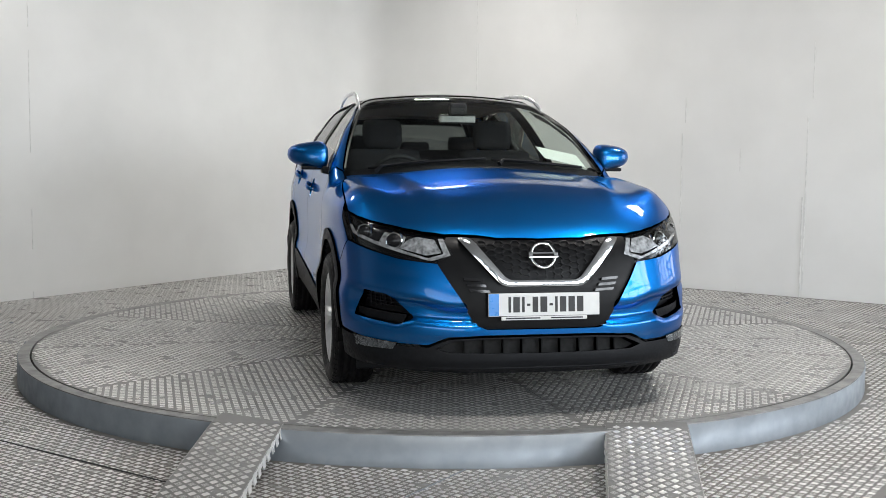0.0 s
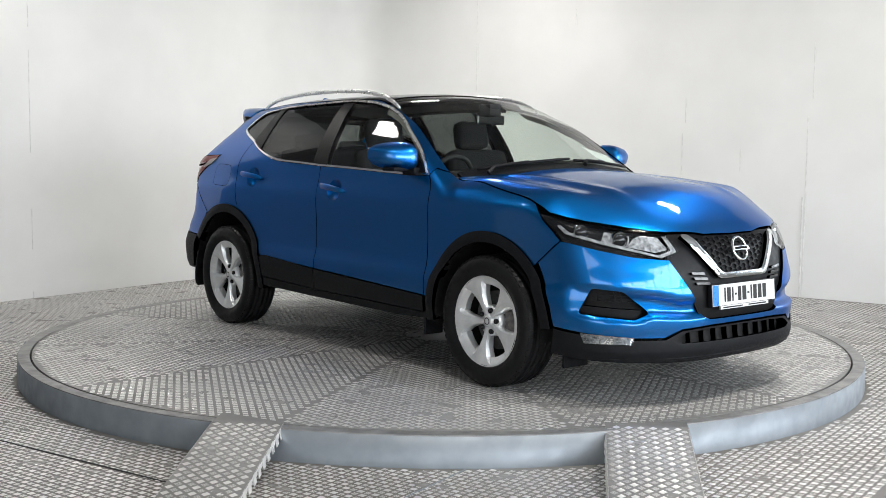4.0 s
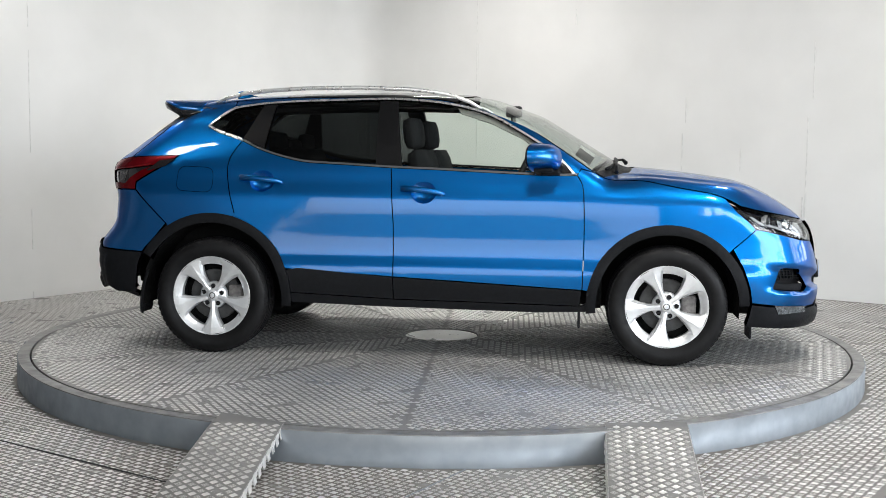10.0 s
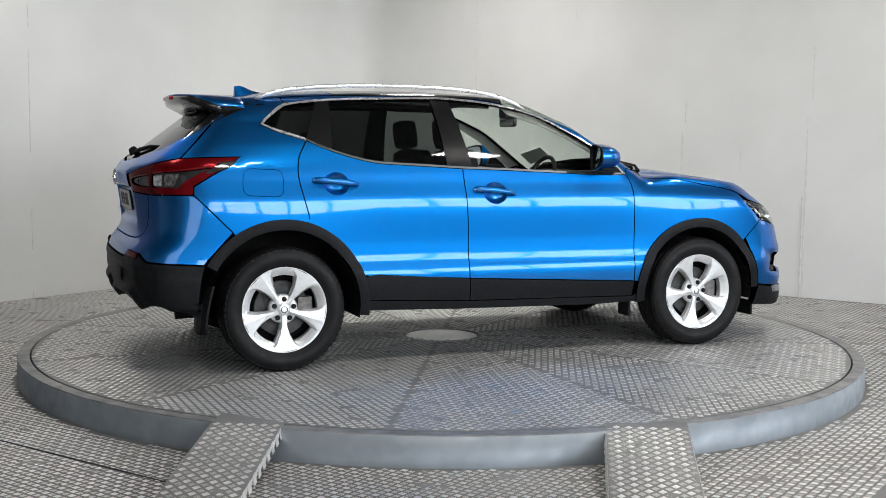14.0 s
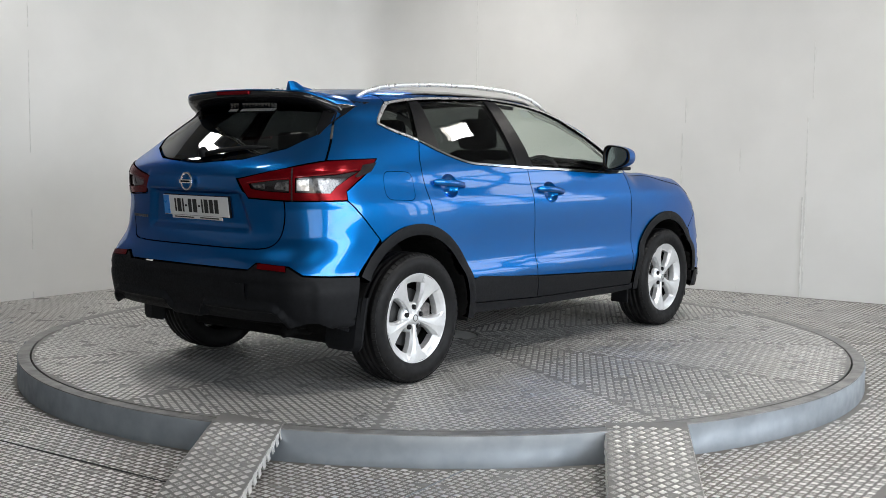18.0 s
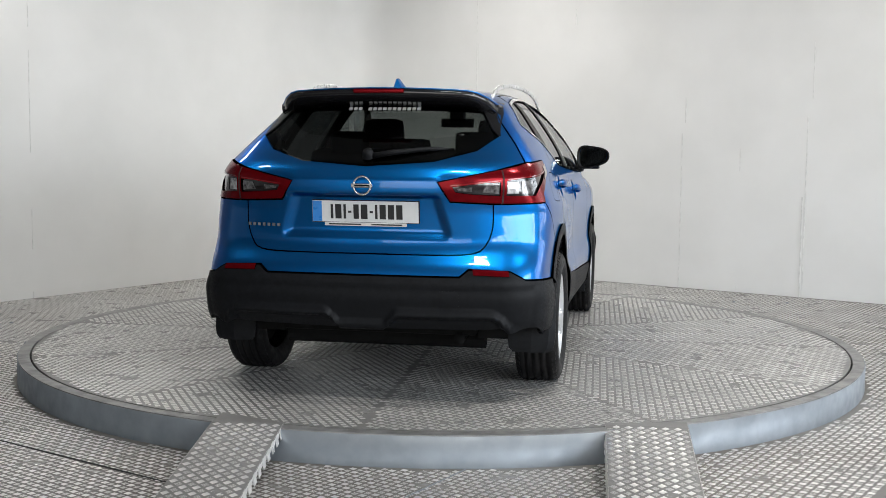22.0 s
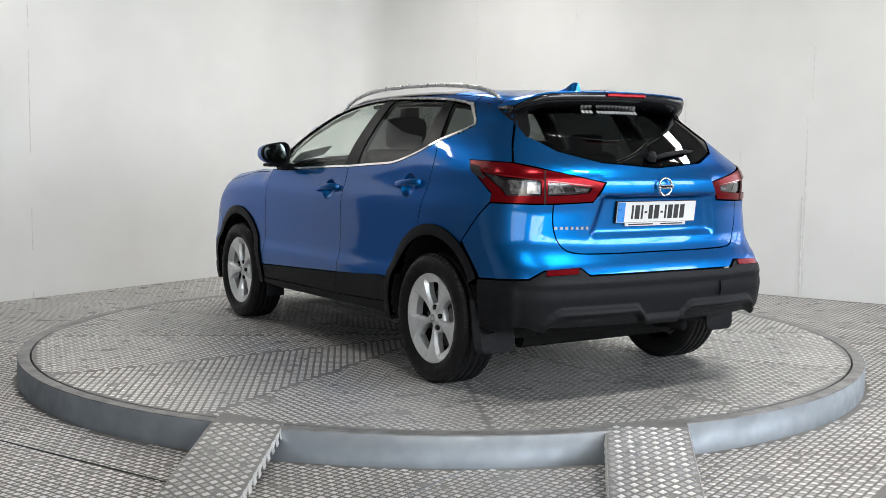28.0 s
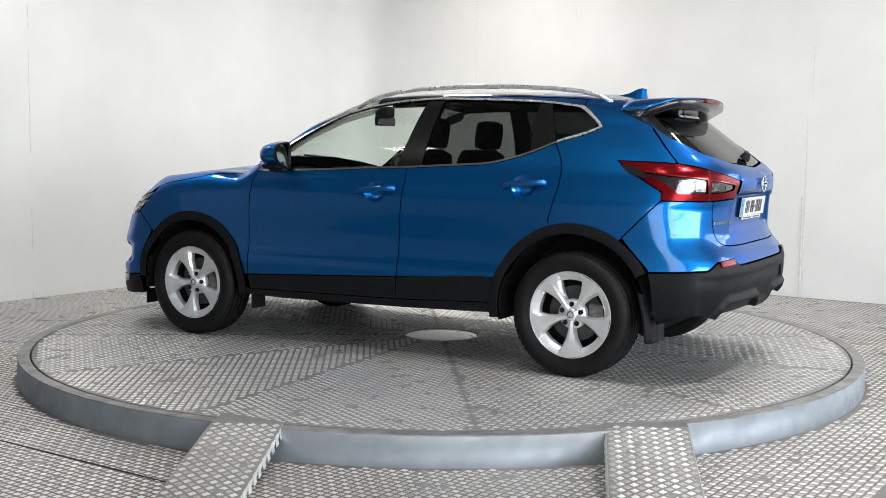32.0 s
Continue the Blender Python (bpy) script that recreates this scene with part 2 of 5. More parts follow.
wall("wall_behind_head", spot(LEN_LEFT, FRONT_B0), spot(LEN_LEFT, FRONT_B1), DOOR_H, HIGH, 0.15, -ALONG_LEFT, "plain grey wall over the front glazing", GREY_WALL)
wall("wall_door_side", spot(0, LEN_RIGHT), spot(DOOR_A0, LEN_RIGHT), 0, HIGH, 0.15, -ALONG_RIGHT, "plain painted wall beside the doorway", GREY_WALL)
wall("wall_door_end", spot(DOOR_A1, LEN_RIGHT), spot(LEN_LEFT, LEN_RIGHT), 0, HIGH, 0.15, -ALONG_RIGHT, "plain painted wall beside the doorway", GREY_WALL)
for k in range(12):
    a = DOOR_A0 + (DOOR_A1 - DOOR_A0) * k / 11
    wall("end_post", spot(a - 0.04, LEN_RIGHT), spot(a + 0.04, LEN_RIGHT), DOOR_Z0, DOOR_H, 0.10, -ALONG_RIGHT, "dark upright post in the end glazing", DARK_WALL)
wall("wall_door_low", spot(DOOR_A0, LEN_RIGHT), spot(DOOR_A1, LEN_RIGHT), 0, DOOR_Z0, 0.15, -ALONG_RIGHT, "plain painted wall below the end glazing", GREY_WALL)
wall("end_rail", spot(DOOR_A0, LEN_RIGHT + 0.02), spot(DOOR_A1, LEN_RIGHT + 0.02), 2.1, 2.16, 0.06, -ALONG_RIGHT, "dark cross rail in the end glazing", DARK_WALL)
wall("wall_door_head", spot(DOOR_A0, LEN_RIGHT), spot(DOOR_A1, LEN_RIGHT), DOOR_H, HIGH, 0.15, -ALONG_RIGHT, "plain painted wall over the doorway", GREY_WALL)


def slab(name, z0, z1, grow, material, label):
    c = [spot(-grow, -grow), spot(LEN_LEFT + grow, -grow), spot(LEN_LEFT + grow, LEN_RIGHT + grow), spot(-grow, LEN_RIGHT + grow)]
    v = [(p.x, p.y, z) for z in (z0, z1) for p in c]
    f = [(3, 2, 1, 0), (4, 5, 6, 7), (0, 1, 5, 4), (1, 2, 6, 5), (2, 3, 7, 6), (3, 0, 4, 7)]
    return tagged(mesh_part(name, v, f, material, None), label, kind="structure")


slab("ceiling", HIGH, HIGH + 0.1, 0.15, CEIL, "plain grey ceiling")
floor = slab("floor", -0.1, 0.0, 0.15, FLOOR_PLATE, "worn aluminium tread plate floor")
for lx, ly in [c for c, w in CEILING_LIGHTS]:
    lamp = tagged(new("ceiling_light"), "rectangular white ceiling light panel, switched on", "ceiling light", "ceiling lights", "thing")
    lamp.location = (lx, ly, HIGH)
    bm = bmesh.new()
    box(bm, (-0.29, -0.16, -0.06), (0.29, 0.16, 0.0), 0.008)
    part("frame", bm, CEIL, lamp)
    bm = bmesh.new()
    box(bm, (-0.25, -0.12, -0.07), (0.25, 0.12, -0.058), 0.003)
    part("diffuser", bm, LAMP_ON, lamp)

# ---- the turntable ----
R_DECK, R_RIM = 2.531, 2.6135
ring = tagged(new("steel_kerb"), "fixed galvanised steel ring round the turntable deck", "steel kerb", kind="thing")
v, f = lathe([(R_DECK + 0.012, DECK - 0.08), (R_DECK + 0.012, DECK - 0.003), (R_DECK + 0.015, DECK), (R_RIM - 0.006, DECK), (R_RIM - 0.006, DECK - 0.008)], 180)
mesh_part("top_flange", v, f, RIM_TOP, ring, "dull grey steel flange")
v, f = lathe([(R_RIM - 0.012, DECK - 0.006), (R_RIM, DECK - 0.006), (R_RIM, 0.0)], 180)
mesh_part("side_band", v, f, STEEL, ring, "bluish galvanised side band", True)
v, f = lathe([(R_DECK - 0.03, DECK - 0.035), (R_DECK + 0.014, DECK - 0.035)], 120)
mesh_part("gap_seal", v, f, GAP, ring, "dark gap between deck and flange")
table = tagged(new("turntable"), "round turntable deck of worn aluminium tread plate", "turntable", kind="thing")
DECK_PLATES = []
for k in range(12):
    a0, a1 = radians(3 + 30 * k), radians(33 + 30 * k)
    pts = [(0.24 * math.cos(a0 + (a1 - a0) * i / 6), 0.24 * math.sin(a0 + (a1 - a0) * i / 6)) for i in range(7)]
    pts += [(R_DECK * math.cos(a1 + (a0 - a1) * i / 16), R_DECK * math.sin(a1 + (a0 - a1) * i / 16)) for i in range(17)]
    n = len(pts)
    c = Vector((math.cos((a0 + a1) / 2), math.sin((a0 + a1) / 2))) * 0.0015
    v = [(x + c.x, y + c.y, z) for z in (-0.02, 0.0) for x, y in pts]
    f = [tuple(range(n)), tuple(range(2 * n - 1, n - 1, -1))] + [(i, n + i, n + (i + 1) % n, (i + 1) % n) for i in range(n)]
    DECK_PLATES.append((mesh_part("deck_plate", v, f, TREAD, table), (a0 + a1) / 2))
v, f = lathe([(0.0, -0.004), (0.225, -0.004), (0.236, -0.008), (0.238, -0.02)], 48)
mesh_part("centre_cover", v, f, TREAD_BAR, table, "round bright steel cover plate")


# ---- the car's skin ----
class Curve:
    """A smooth curve through knots: linear between them, then softened."""
    def __init__(self, knots, soft):
        k = np.array(knots, float)
        self.x = np.linspace(k[0, 0] - 0.6, k[-1, 0] + 0.6, 1600)
        y = np.interp(self.x, k[:, 0], k[:, 1])
        step = self.x[1] - self.x[0]
        n = max(1, int(3 * soft / step))
        w = np.exp(-0.5 * (np.arange(-n, n + 1) * step / soft) ** 2)
        self.y = np.convolve(np.pad(y, n, "edge"), w / w.sum(), "valid")

    def __call__(self, v):
        return np.interp(v, self.x, self.y)


PLAN = Curve([(-2.3, 0.72), (-2.05, 0.835), (-1.9, 0.865), (-1.7, 0.882), (-1.323, 0.890), (-0.9, 0.880), (-0.25, 0.874), (0.3, 0.878),
              (0.85, 0.888), (1.323, 0.893), (1.6, 0.885), (1.8, 0.868), (2.0, 0.832), (2.3, 0.72)], 0.10)
TUCK = Curve([(0.15, 0.06), (0.25, 0.025), (0.40, 0.003), (0.46, 0.0), (0.50, 0.0), (0.528, 0.002), (0.55, 0.012), (0.572, 0.020), (0.60, 0.0235), (0.68, 0.0265), (0.76, 0.025), (0.84, 0.023), (0.90, 0.025), (0.925, 0.029), (0.945, 0.036), (1.0, 0.054), (1.06, 0.066),
              (1.12, 0.084), (1.2, 0.122), (1.28, 0.172), (1.36, 0.228), (1.44, 0.292), (1.52, 0.362), (1.6, 0.44)], 0.014)
FRONT = Curve([(0.10, 2.05), (0.18, 2.20), (0.23, 2.270), (0.28, 2.272), (0.34, 2.258), (0.42, 2.262), (0.5, 2.260), (0.6, 2.248), (0.68, 2.225), (0.76, 2.195),
               (0.83, 2.143), (0.9, 2.045), (1.0, 1.92)], 0.02)
REAR = Curve([(0.15, 1.86), (0.25, 1.975), (0.32, 2.055), (0.38, 2.118), (0.50, 2.145), (0.57, 2.140), (0.60, 2.132), (0.65, 2.118), (0.70, 2.078), (0.75, 2.056), (0.9, 2.074),
              (1.0, 2.09), (1.07, 2.088), (1.115, 2.048), (1.165, 1.966), (1.37, 1.690), (1.45, 1.60), (1.6, 1.43)], 0.016)
TOP = Curve([(-2.1, 1.355), (-1.8, 1.428), (-1.5, 1.480), (-1.2, 1.512), (-0.8, 1.530), (-0.4, 1.536), (-0.1, 1.532), (0.12, 1.524), (0.30, 1.498), (0.6, 1.392), (1.10, 1.094),
             (1.34, 1.077), (1.59, 1.048), (1.77, 1.022), (1.95, 0.962), (2.05, 0.921), (2.13, 0.877), (2.25, 0.775)], 0.026)


def half_width(x, z):
    flare = 0.012 * np.exp(-((np.abs(x) - 1.323) / 0.42) ** 2) * np.exp(-((z - 0.62) / 0.25) ** 2)
    pillar = 0.05 * np.clip((-x - 1.0) / 0.5, 0, 1.4) * np.clip((z - 1.08) / 0.25, 0, 1)
    return PLAN(x) - TUCK(z) + flare - pillar


def smax(a, b, k):
    h = np.clip(k - np.abs(a - b), 0, None) / k
    return np.maximum(a, b) + h * h * k * 0.25


def hull(q):
    """Signed height over the car's skin; x forwards, y to the left, z up from the ground."""
    x, y, z = q[:, 0], np.abs(q[:, 1]), q[:, 2]
    side = y - half_width(x, z)
    shoulder = 0.036 * np.exp(-((y - 0.74) / 0.11) ** 2) * np.clip((x - 0.95) / 0.25, 0, 1) * np.clip((2.0 - x) / 0.30, 0, 1)
    ridge = 0.010 * np.exp(-((y - 0.50 - 0.10 * (1.3 - x)) / 0.045) ** 2) * np.clip((x - 1.0) / 0.2, 0, 1) * np.clip((2.1 - x) / 0.3, 0, 1)
    bow = 0.20 * y ** 2 * np.clip((x + 0.1) / 0.5, 0, 1) * np.clip((1.75 - x) / 0.55, 0, 1)
    top = (z - TOP(x + bow) + 0.14 * y ** 2 - ridge - shoulder) * 0.9
    front = x - FRONT(z) + 0.62 * y ** 3.3
    rear = -x - REAR(z) + (0.16 + 0.19 * np.clip((z - 0.6) / 0.3, 0, 1)) * y ** 3.1
    return smax(smax(smax(side, rear * 0.9, 0.14), front * 0.85, 0.08), top, 0.07)


def strike(o, d, reach=3.2):
    """Where rays from o along d first meet the skin (or pass nearest to it), and the skin's normals there."""
    d = d / np.linalg.norm(d, axis=1)[:, None]
    s = np.linspace(0, reach, 110)
    g = np.stack([hull(o + d * v) for v in s], 1)
    inside = g < 0
    hit = inside.any(1)
    i = np.where(hit, inside.argmax(1), g.argmin(1))
    lo, hi = s[np.maximum(i - 1, 0)], s[i]
    for _ in range(16):
        mid = (lo + hi) / 2
        under = hull(o + d * mid[:, None]) < 0
        hi, lo = np.where(under, mid, hi), np.where(under, lo, mid)
    q = o + d * np.where(hit, hi, s[i])[:, None]
    e = 0.004
    n = np.stack([hull(q + v) - hull(q - v) for v in np.eye(3) * e], 1)
    return q, n / np.maximum(np.linalg.norm(n, axis=1), 1e-9)[:, None], hit


def densify(poly, step):
    out = []
    for a, b in zip(poly, poly[1:] + poly[:1]):
        n = max(1, int(math.ceil(math.hypot(b[0] - a[0], b[1] - a[1]) / step)))
        out += [(a[0] + (b[0] - a[0]) * i / n, a[1] + (b[1] - a[1]) * i / n) for i in range(n)]
    return out


def area(poly):
    return 0.5 * sum(a[0] * b[1] - b[0] * a[1] for a, b in zip(poly, poly[1:] + poly[:1]))


def shrink(poly, d):
    """The outline moved inwards by d."""
    sgn = 1 if area(poly) > 0 else -1
    out, n = [], len(poly)
    for i in range(n):
        p, a, b = (Vector(poly[k % n]) for k in (i, i - 1, i + 1))
        u, w = (p - a).normalized(), (b - p).normalized()
        m = Vector((-(u.y + w.y), u.x + w.x)) * sgn
        m = m.normalized() if m.length > 1e-6 else Vector((-u.y, u.x)) * sgn
        c = max(0.4, m.dot(Vector((-w.y, w.x)) * sgn))
        out.append(tuple(p + m * (d / c)))
    return out


def within(poly, pts):
    x, y = pts[:, 0], pts[:, 1]
    inside = np.zeros(len(pts), bool)
    for (ax, ay), (bx, by) in zip(poly, poly[1:] + poly[:1]):
        if ay != by:
            inside ^= ((ay > y) != (by > y)) & (x < (bx - ax) * (y - ay) / (by - ay) + ax)
    return inside


def round_corners(poly, r, n=4):
    out = []
    k = len(poly)
    for i in range(k):
        p, a, b = (Vector(poly[j % k]) for j in (i, i - 1, i + 1))
        d = min(r, (a - p).length * 0.45, (b - p).length * 0.45)
        s, e = p + (a - p).normalized() * d, p + (b - p).normalized() * d
        out += [tuple(s * (1 - t) ** 2 + p * 2 * t * (1 - t) + e * t * t) for t in (q / n for q in range(n + 1))]
    return out


FRONT_AXIS, FRONT_ARC, REAR_AXIS, REAR_ARC = 1.0, 1.1, -1.2, 0.9


def fw(x, y, z):
    """A place on the nose, as arc and height."""
    return FRONT_ARC * math.atan2(y, x - FRONT_AXIS), z


def rw(x, y, z):
    """A place on the tail, as arc and height."""
    return REAR_ARC * math.atan2(y, REAR_AXIS - x), z


def cast(view, pts):
    """Flat outline points thrown on the skin: side (x, z), top (x, y), front and tail (arc, z), rear (y, z)."""
    a, b = pts[:, 0], pts[:, 1]
    o, one = np.zeros_like(a), np.ones_like(a)
    if view == "right":
        return strike(np.stack([a, -1.3 * one, b], 1), np.stack([o, one, o], 1), 1.3)
    if view == "left":
        return strike(np.stack([a, 1.3 * one, b], 1), np.stack([o, -one, o], 1), 1.3)
    if view == "top":
        return strike(np.stack([a, b, 1.9 * one], 1), np.stack([o, o, -one], 1), 1.7)
    if view == "rear":
        return strike(np.stack([-2.6 * one, a, b], 1), np.stack([one, o, o], 1), 1.8)
    if view == "ahead":
        return strike(np.stack([2.6 * one, a, b], 1), np.stack([-one, o, o], 1), 1.6)
    if view == "front":
        w = np.stack([np.cos(a / FRONT_ARC), np.sin(a / FRONT_ARC), o], 1)
        c = np.stack([FRONT_AXIS * one, o, b], 1)
    else:
        w = np.stack([-np.cos(a / REAR_ARC), np.sin(a / REAR_ARC), o], 1)
        c = np.stack([REAR_AXIS * one, o, b], 1)
    return strike(c + w * 1.7, -w, 1.7)


def delaunay(verts, edges):
    from mathutils.geometry import delaunay_2d_cdt
    return delaunay_2d_cdt([Vector(v) for v in verts], edges, [], 0, 1e-6)


def panel(name, view, outline, material, parent, label="", out=0.0, deep=0.022, step=0.035, gap=0.0030, holes=(), bulge=0.0, shape=None):
    """A pressed panel: an outline thrown on the car's skin, lifted by out, with its edge turned inwards by deep."""
    outline = densify(shrink(list(outline), gap) if gap else list(outline), step)
    holes = [densify(list(h), step) for h in holes]
    loops = [outline] + holes
    p2 = np.array(outline)
    lo, hi = p2.min(0), p2.max(0)
    gx, gy = np.meshgrid(np.arange(lo[0], hi[0], step), np.arange(lo[1], hi[1], step * 0.9))
    gx[1::2] += step / 2
    grid = np.stack([gx.ravel(), gy.ravel()], 1)
    keep = within(outline, grid)
    for h in holes:
        keep &= ~within(h, grid)
    edge_pts = np.array([q for l in loops for q in l])
    if keep.any():
        g = grid[keep]
        near = np.min(((g[:, None] - edge_pts[None]) ** 2).sum(2), 1)
        grid = g[near > (0.55 * step) ** 2]
    else:
        grid = np.zeros((0, 2))
    verts = [tuple(q) for q in edge_pts] + [tuple(q) for q in grid]
    edges, base = [], 0
    for l in loops:
        edges += [(base + i, base + (i + 1) % len(l)) for i in range(len(l))]
        base += len(l)
    vo, eo, fo, ov, oe, of = delaunay(verts, edges)
    flat = np.array([tuple(q) for q in vo])
    tri = np.array([t for t in fo if len(t) == 3])
    mid = flat[tri].mean(1)
    ok = within(outline, mid)
    for h in holes:
        ok &= ~within(h, mid)
    tri = tri[ok]
    q, nrm, hit = cast(view, flat)
    q = q + nrm * out
    if bulge:
        d = np.sqrt(np.min(((flat[:, None] - edge_pts[None]) ** 2).sum(2), 1))
        q = q + nrm * (bulge * (1 - np.exp(-d / 0.02)))[:, None]
    if shape:
        q = q + nrm * shape(flat[:, 0], flat[:, 1])[:, None]
    t = q[tri]
    face_n = np.cross(t[:, 1] - t[:, 0], t[:, 2] - t[:, 0])
    turn = (face_n * nrm[tri].mean(1)).sum(1) < 0
    tri[turn] = tri[turn][:, ::-1]
    if bulge or shape:
        t = q[tri]
        face_n = np.cross(t[:, 1] - t[:, 0], t[:, 2] - t[:, 0])
        bent = np.zeros_like(q)
        for c in range(3):
            np.add.at(bent, tri[:, c], face_n)
        size = np.linalg.norm(bent, axis=1)[:, None]
        nrm = np.where(size > 1e-12, bent / np.maximum(size, 1e-12), nrm)
    where = {}
    for new_i, olds in enumerate(ov):
        for o in olds:
            where[o] = new_i
    pos, nor, faces = [tuple(v) for v in q], [tuple(v) for v in nrm], [tuple(int(i) for i in t) for t in tri]
    base = 0
    for l in loops:
        idx = [where[base + i] for i in range(len(l))]
        base += len(l)
        sgn = 1 if area(l) > 0 else -1
        if l is not outline:
            sgn = -sgn
        for i in range(len(idx)):
            a, b = idx[i], idx[(i + 1) % len(idx)]
            if a == b:
                continue
            along = Vector(q[b] - q[a])
            n = (Vector(nrm[a]) + Vector(nrm[b])) / 2
            side = along.cross(n).normalized()
            k = len(pos)
            pos += [tuple(q[a]), tuple(q[b]), tuple(q[b] - nrm[b] * deep), tuple(q[a] - nrm[a] * deep)]
            made = (Vector(pos[k + 2]) - Vector(pos[k])).cross(Vector(pos[k + 1]) - Vector(pos[k]))
            nor += [tuple(side)] * 4
            faces.append((k, k + 1, k + 2, k + 3))
    me = bpy.data.meshes.new(name)
    me.from_pydata(pos, [], faces)
    me.materials.append(material)
    me.shade_smooth()
    me.normals_split_custom_set_from_vertices(nor)
    ob = new(name, me)
    ob.parent = parent
    if label:
        tagged(ob, label)
    return ob


def arc(cx, cz, r, a0, a1, n=14):
    return [(cx + r * math.cos(radians(a0 + (a1 - a0) * i / n)), cz + r * math.sin(radians(a0 + (a1 - a0) * i / n))) for i in range(n + 1)]


def mirrored(half):
    """A full outline from its half on the car's right (first coordinate negative), from the middle at one end to the middle at the other."""
    return list(half) + [(-a, b) for a, b in reversed(half) if abs(a) > 1e-6]


def spline(pts, n=4):
    """A smooth curve through points."""
    out = []
    for i in range(len(pts) - 1):
        a, b, c, d = (Vector(pts[min(max(k, 0), len(pts) - 1)]) for k in (i - 1, i, i + 1, i + 2))
        for k in range(n):
            t = k / n
            q = 0.5 * (2 * b + (c - a) * t + (2 * a - 5 * b + 4 * c - d) * t * t + (3 * b - a - 3 * c + d) * t ** 3)
            out.append(tuple(q))
    return out + [tuple(pts[-1])]


def ellipse(cx, cz, rx, rz, tilt=0.0, n=24):
    t = radians(tilt)
    return [(cx + rx * math.cos(a) * math.cos(t) - rz * math.sin(a) * math.sin(t), cz + rx * math.cos(a) * math.sin(t) + rz * math.sin(a) * math.cos(t)) for a in (2 * math.pi * k / n for k in range(n))]


def on_skin(view, a, b, out=0.0):
    """A pose on the skin: its z axis stands off the skin, its y axis points up the car."""
    q, n, hit = cast(view, np.array([[a, b]], float))
    z = Vector(n[0])
    x = Vector((0, 0, 1)).cross(z).normalized() if abs(z.z) < 0.95 else Vector((0, 1, 0))
    y = z.cross(x)
    m = Matrix((x, y, z)).transposed().to_4x4()
    m.translation = Vector(q[0]) + z * out
    return m


def arcs(view, pts, end):
    """Points of one view's outline as arc and height round the nose or the tail."""
    fine = []
    for a, b in zip(pts, pts[1:]):
        k = max(1, int(math.hypot(b[0] - a[0], b[1] - a[1]) / 0.03))
        fine += [(a[0] + (b[0] - a[0]) * i / k, a[1] + (b[1] - a[1]) * i / k) for i in range(k)]
    q, n, hit = cast(view, np.array(fine + [pts[-1]], float))
    return [(fw if end == "front" else rw)(*v) for v in q.tolist()]


def flip(pts):
    return [(-u, z) for u, z in pts]


car = tagged(new("car"), "bright blue five-door family crossover car parked on the turntable", "car", kind="thing")
HUB_X, HUB_Z = 1.323, 0.33
ARCH_FRONT, ARCH_REAR = 0.428, 0.455  # where the painted panels end over the wheels
TALL = 1.0225  # the body's height over its side outlines

def door_handle(door, side, hx, hz):
    """A bar handle that bridges its cup."""
    s = -1 if side == "right" else 1
    pts = []
    for u, lift in ((-0.130, 0.004), (-0.118, 0.020), (-0.09, 0.030), (-0.03, 0.036), (0.04, 0.036), (0.10, 0.029), (0.125, 0.012), (0.132, 0.002)):
        m = on_skin(side, hx + u, hz + 0.010 - 0.10 * u, lift)
        pts.append(m.translation)
    v, f = [], []
    for k, p in enumerate(pts):
        tall = (0.013, 0.017, 0.018, 0.018, 0.017, 0.015, 0.011, 0.006)[k]
        thick = (0.006, 0.008, 0.009, 0.009, 0.009, 0.008, 0.006, 0.004)[k]
        for a in range(10):
            c, w = math.cos(2 * math.pi * a / 10), math.sin(2 * math.pi * a / 10)
            v.append((p.x, p.y + s * c * thick, p.z + w * tall))
    for k in range(len(pts) - 1):
        for a in range(10):
            q = (k * 10 + a, k * 10 + (a + 1) % 10, (k + 1) * 10 + (a + 1) % 10, (k + 1) * 10 + a)
            f.append(q if s < 0 else q[::-1])
    f += [tuple(range(10)), tuple(range(len(v) - 10, len(v)))[::-1]]
    mesh_part("handle", v, f, BLUE, door, "blue painted door handle", True)


# edges as seen from above: hood to fender, windscreen to pillar, roof to roof side
HOOD_PLAN = spline([(0.955, -0.742), (1.05, -0.752), (1.18, -0.780), (1.30, -0.800), (1.443, -0.815), (1.634, -0.826)], 4)
SCREEN_PLAN = spline([(0.095, -0.562), (0.2, -0.585), (0.32, -0.612), (0.49, -0.652), (0.66, -0.697), (0.80, -0.728), (0.905, -0.748)], 3)
ROOF_PLAN = spline([(-1.262, -0.515), (-0.95, -0.515), (-0.4, -0.515), (-0.1, -0.52), (0.03, -0.54), (0.095, -0.562)], 4)


def side_of(plan):
    """A curve seen from above as it shows from the side."""
    q, n, hit = cast("top", np.array(plan, float))
    return [(float(x), float(z)) for x, y, z in q]


HOOD_SIDE, SCREEN_SIDE, ROOF_SIDE = (side_of(c) for c in (HOOD_PLAN, SCREEN_PLAN, ROOF_PLAN))

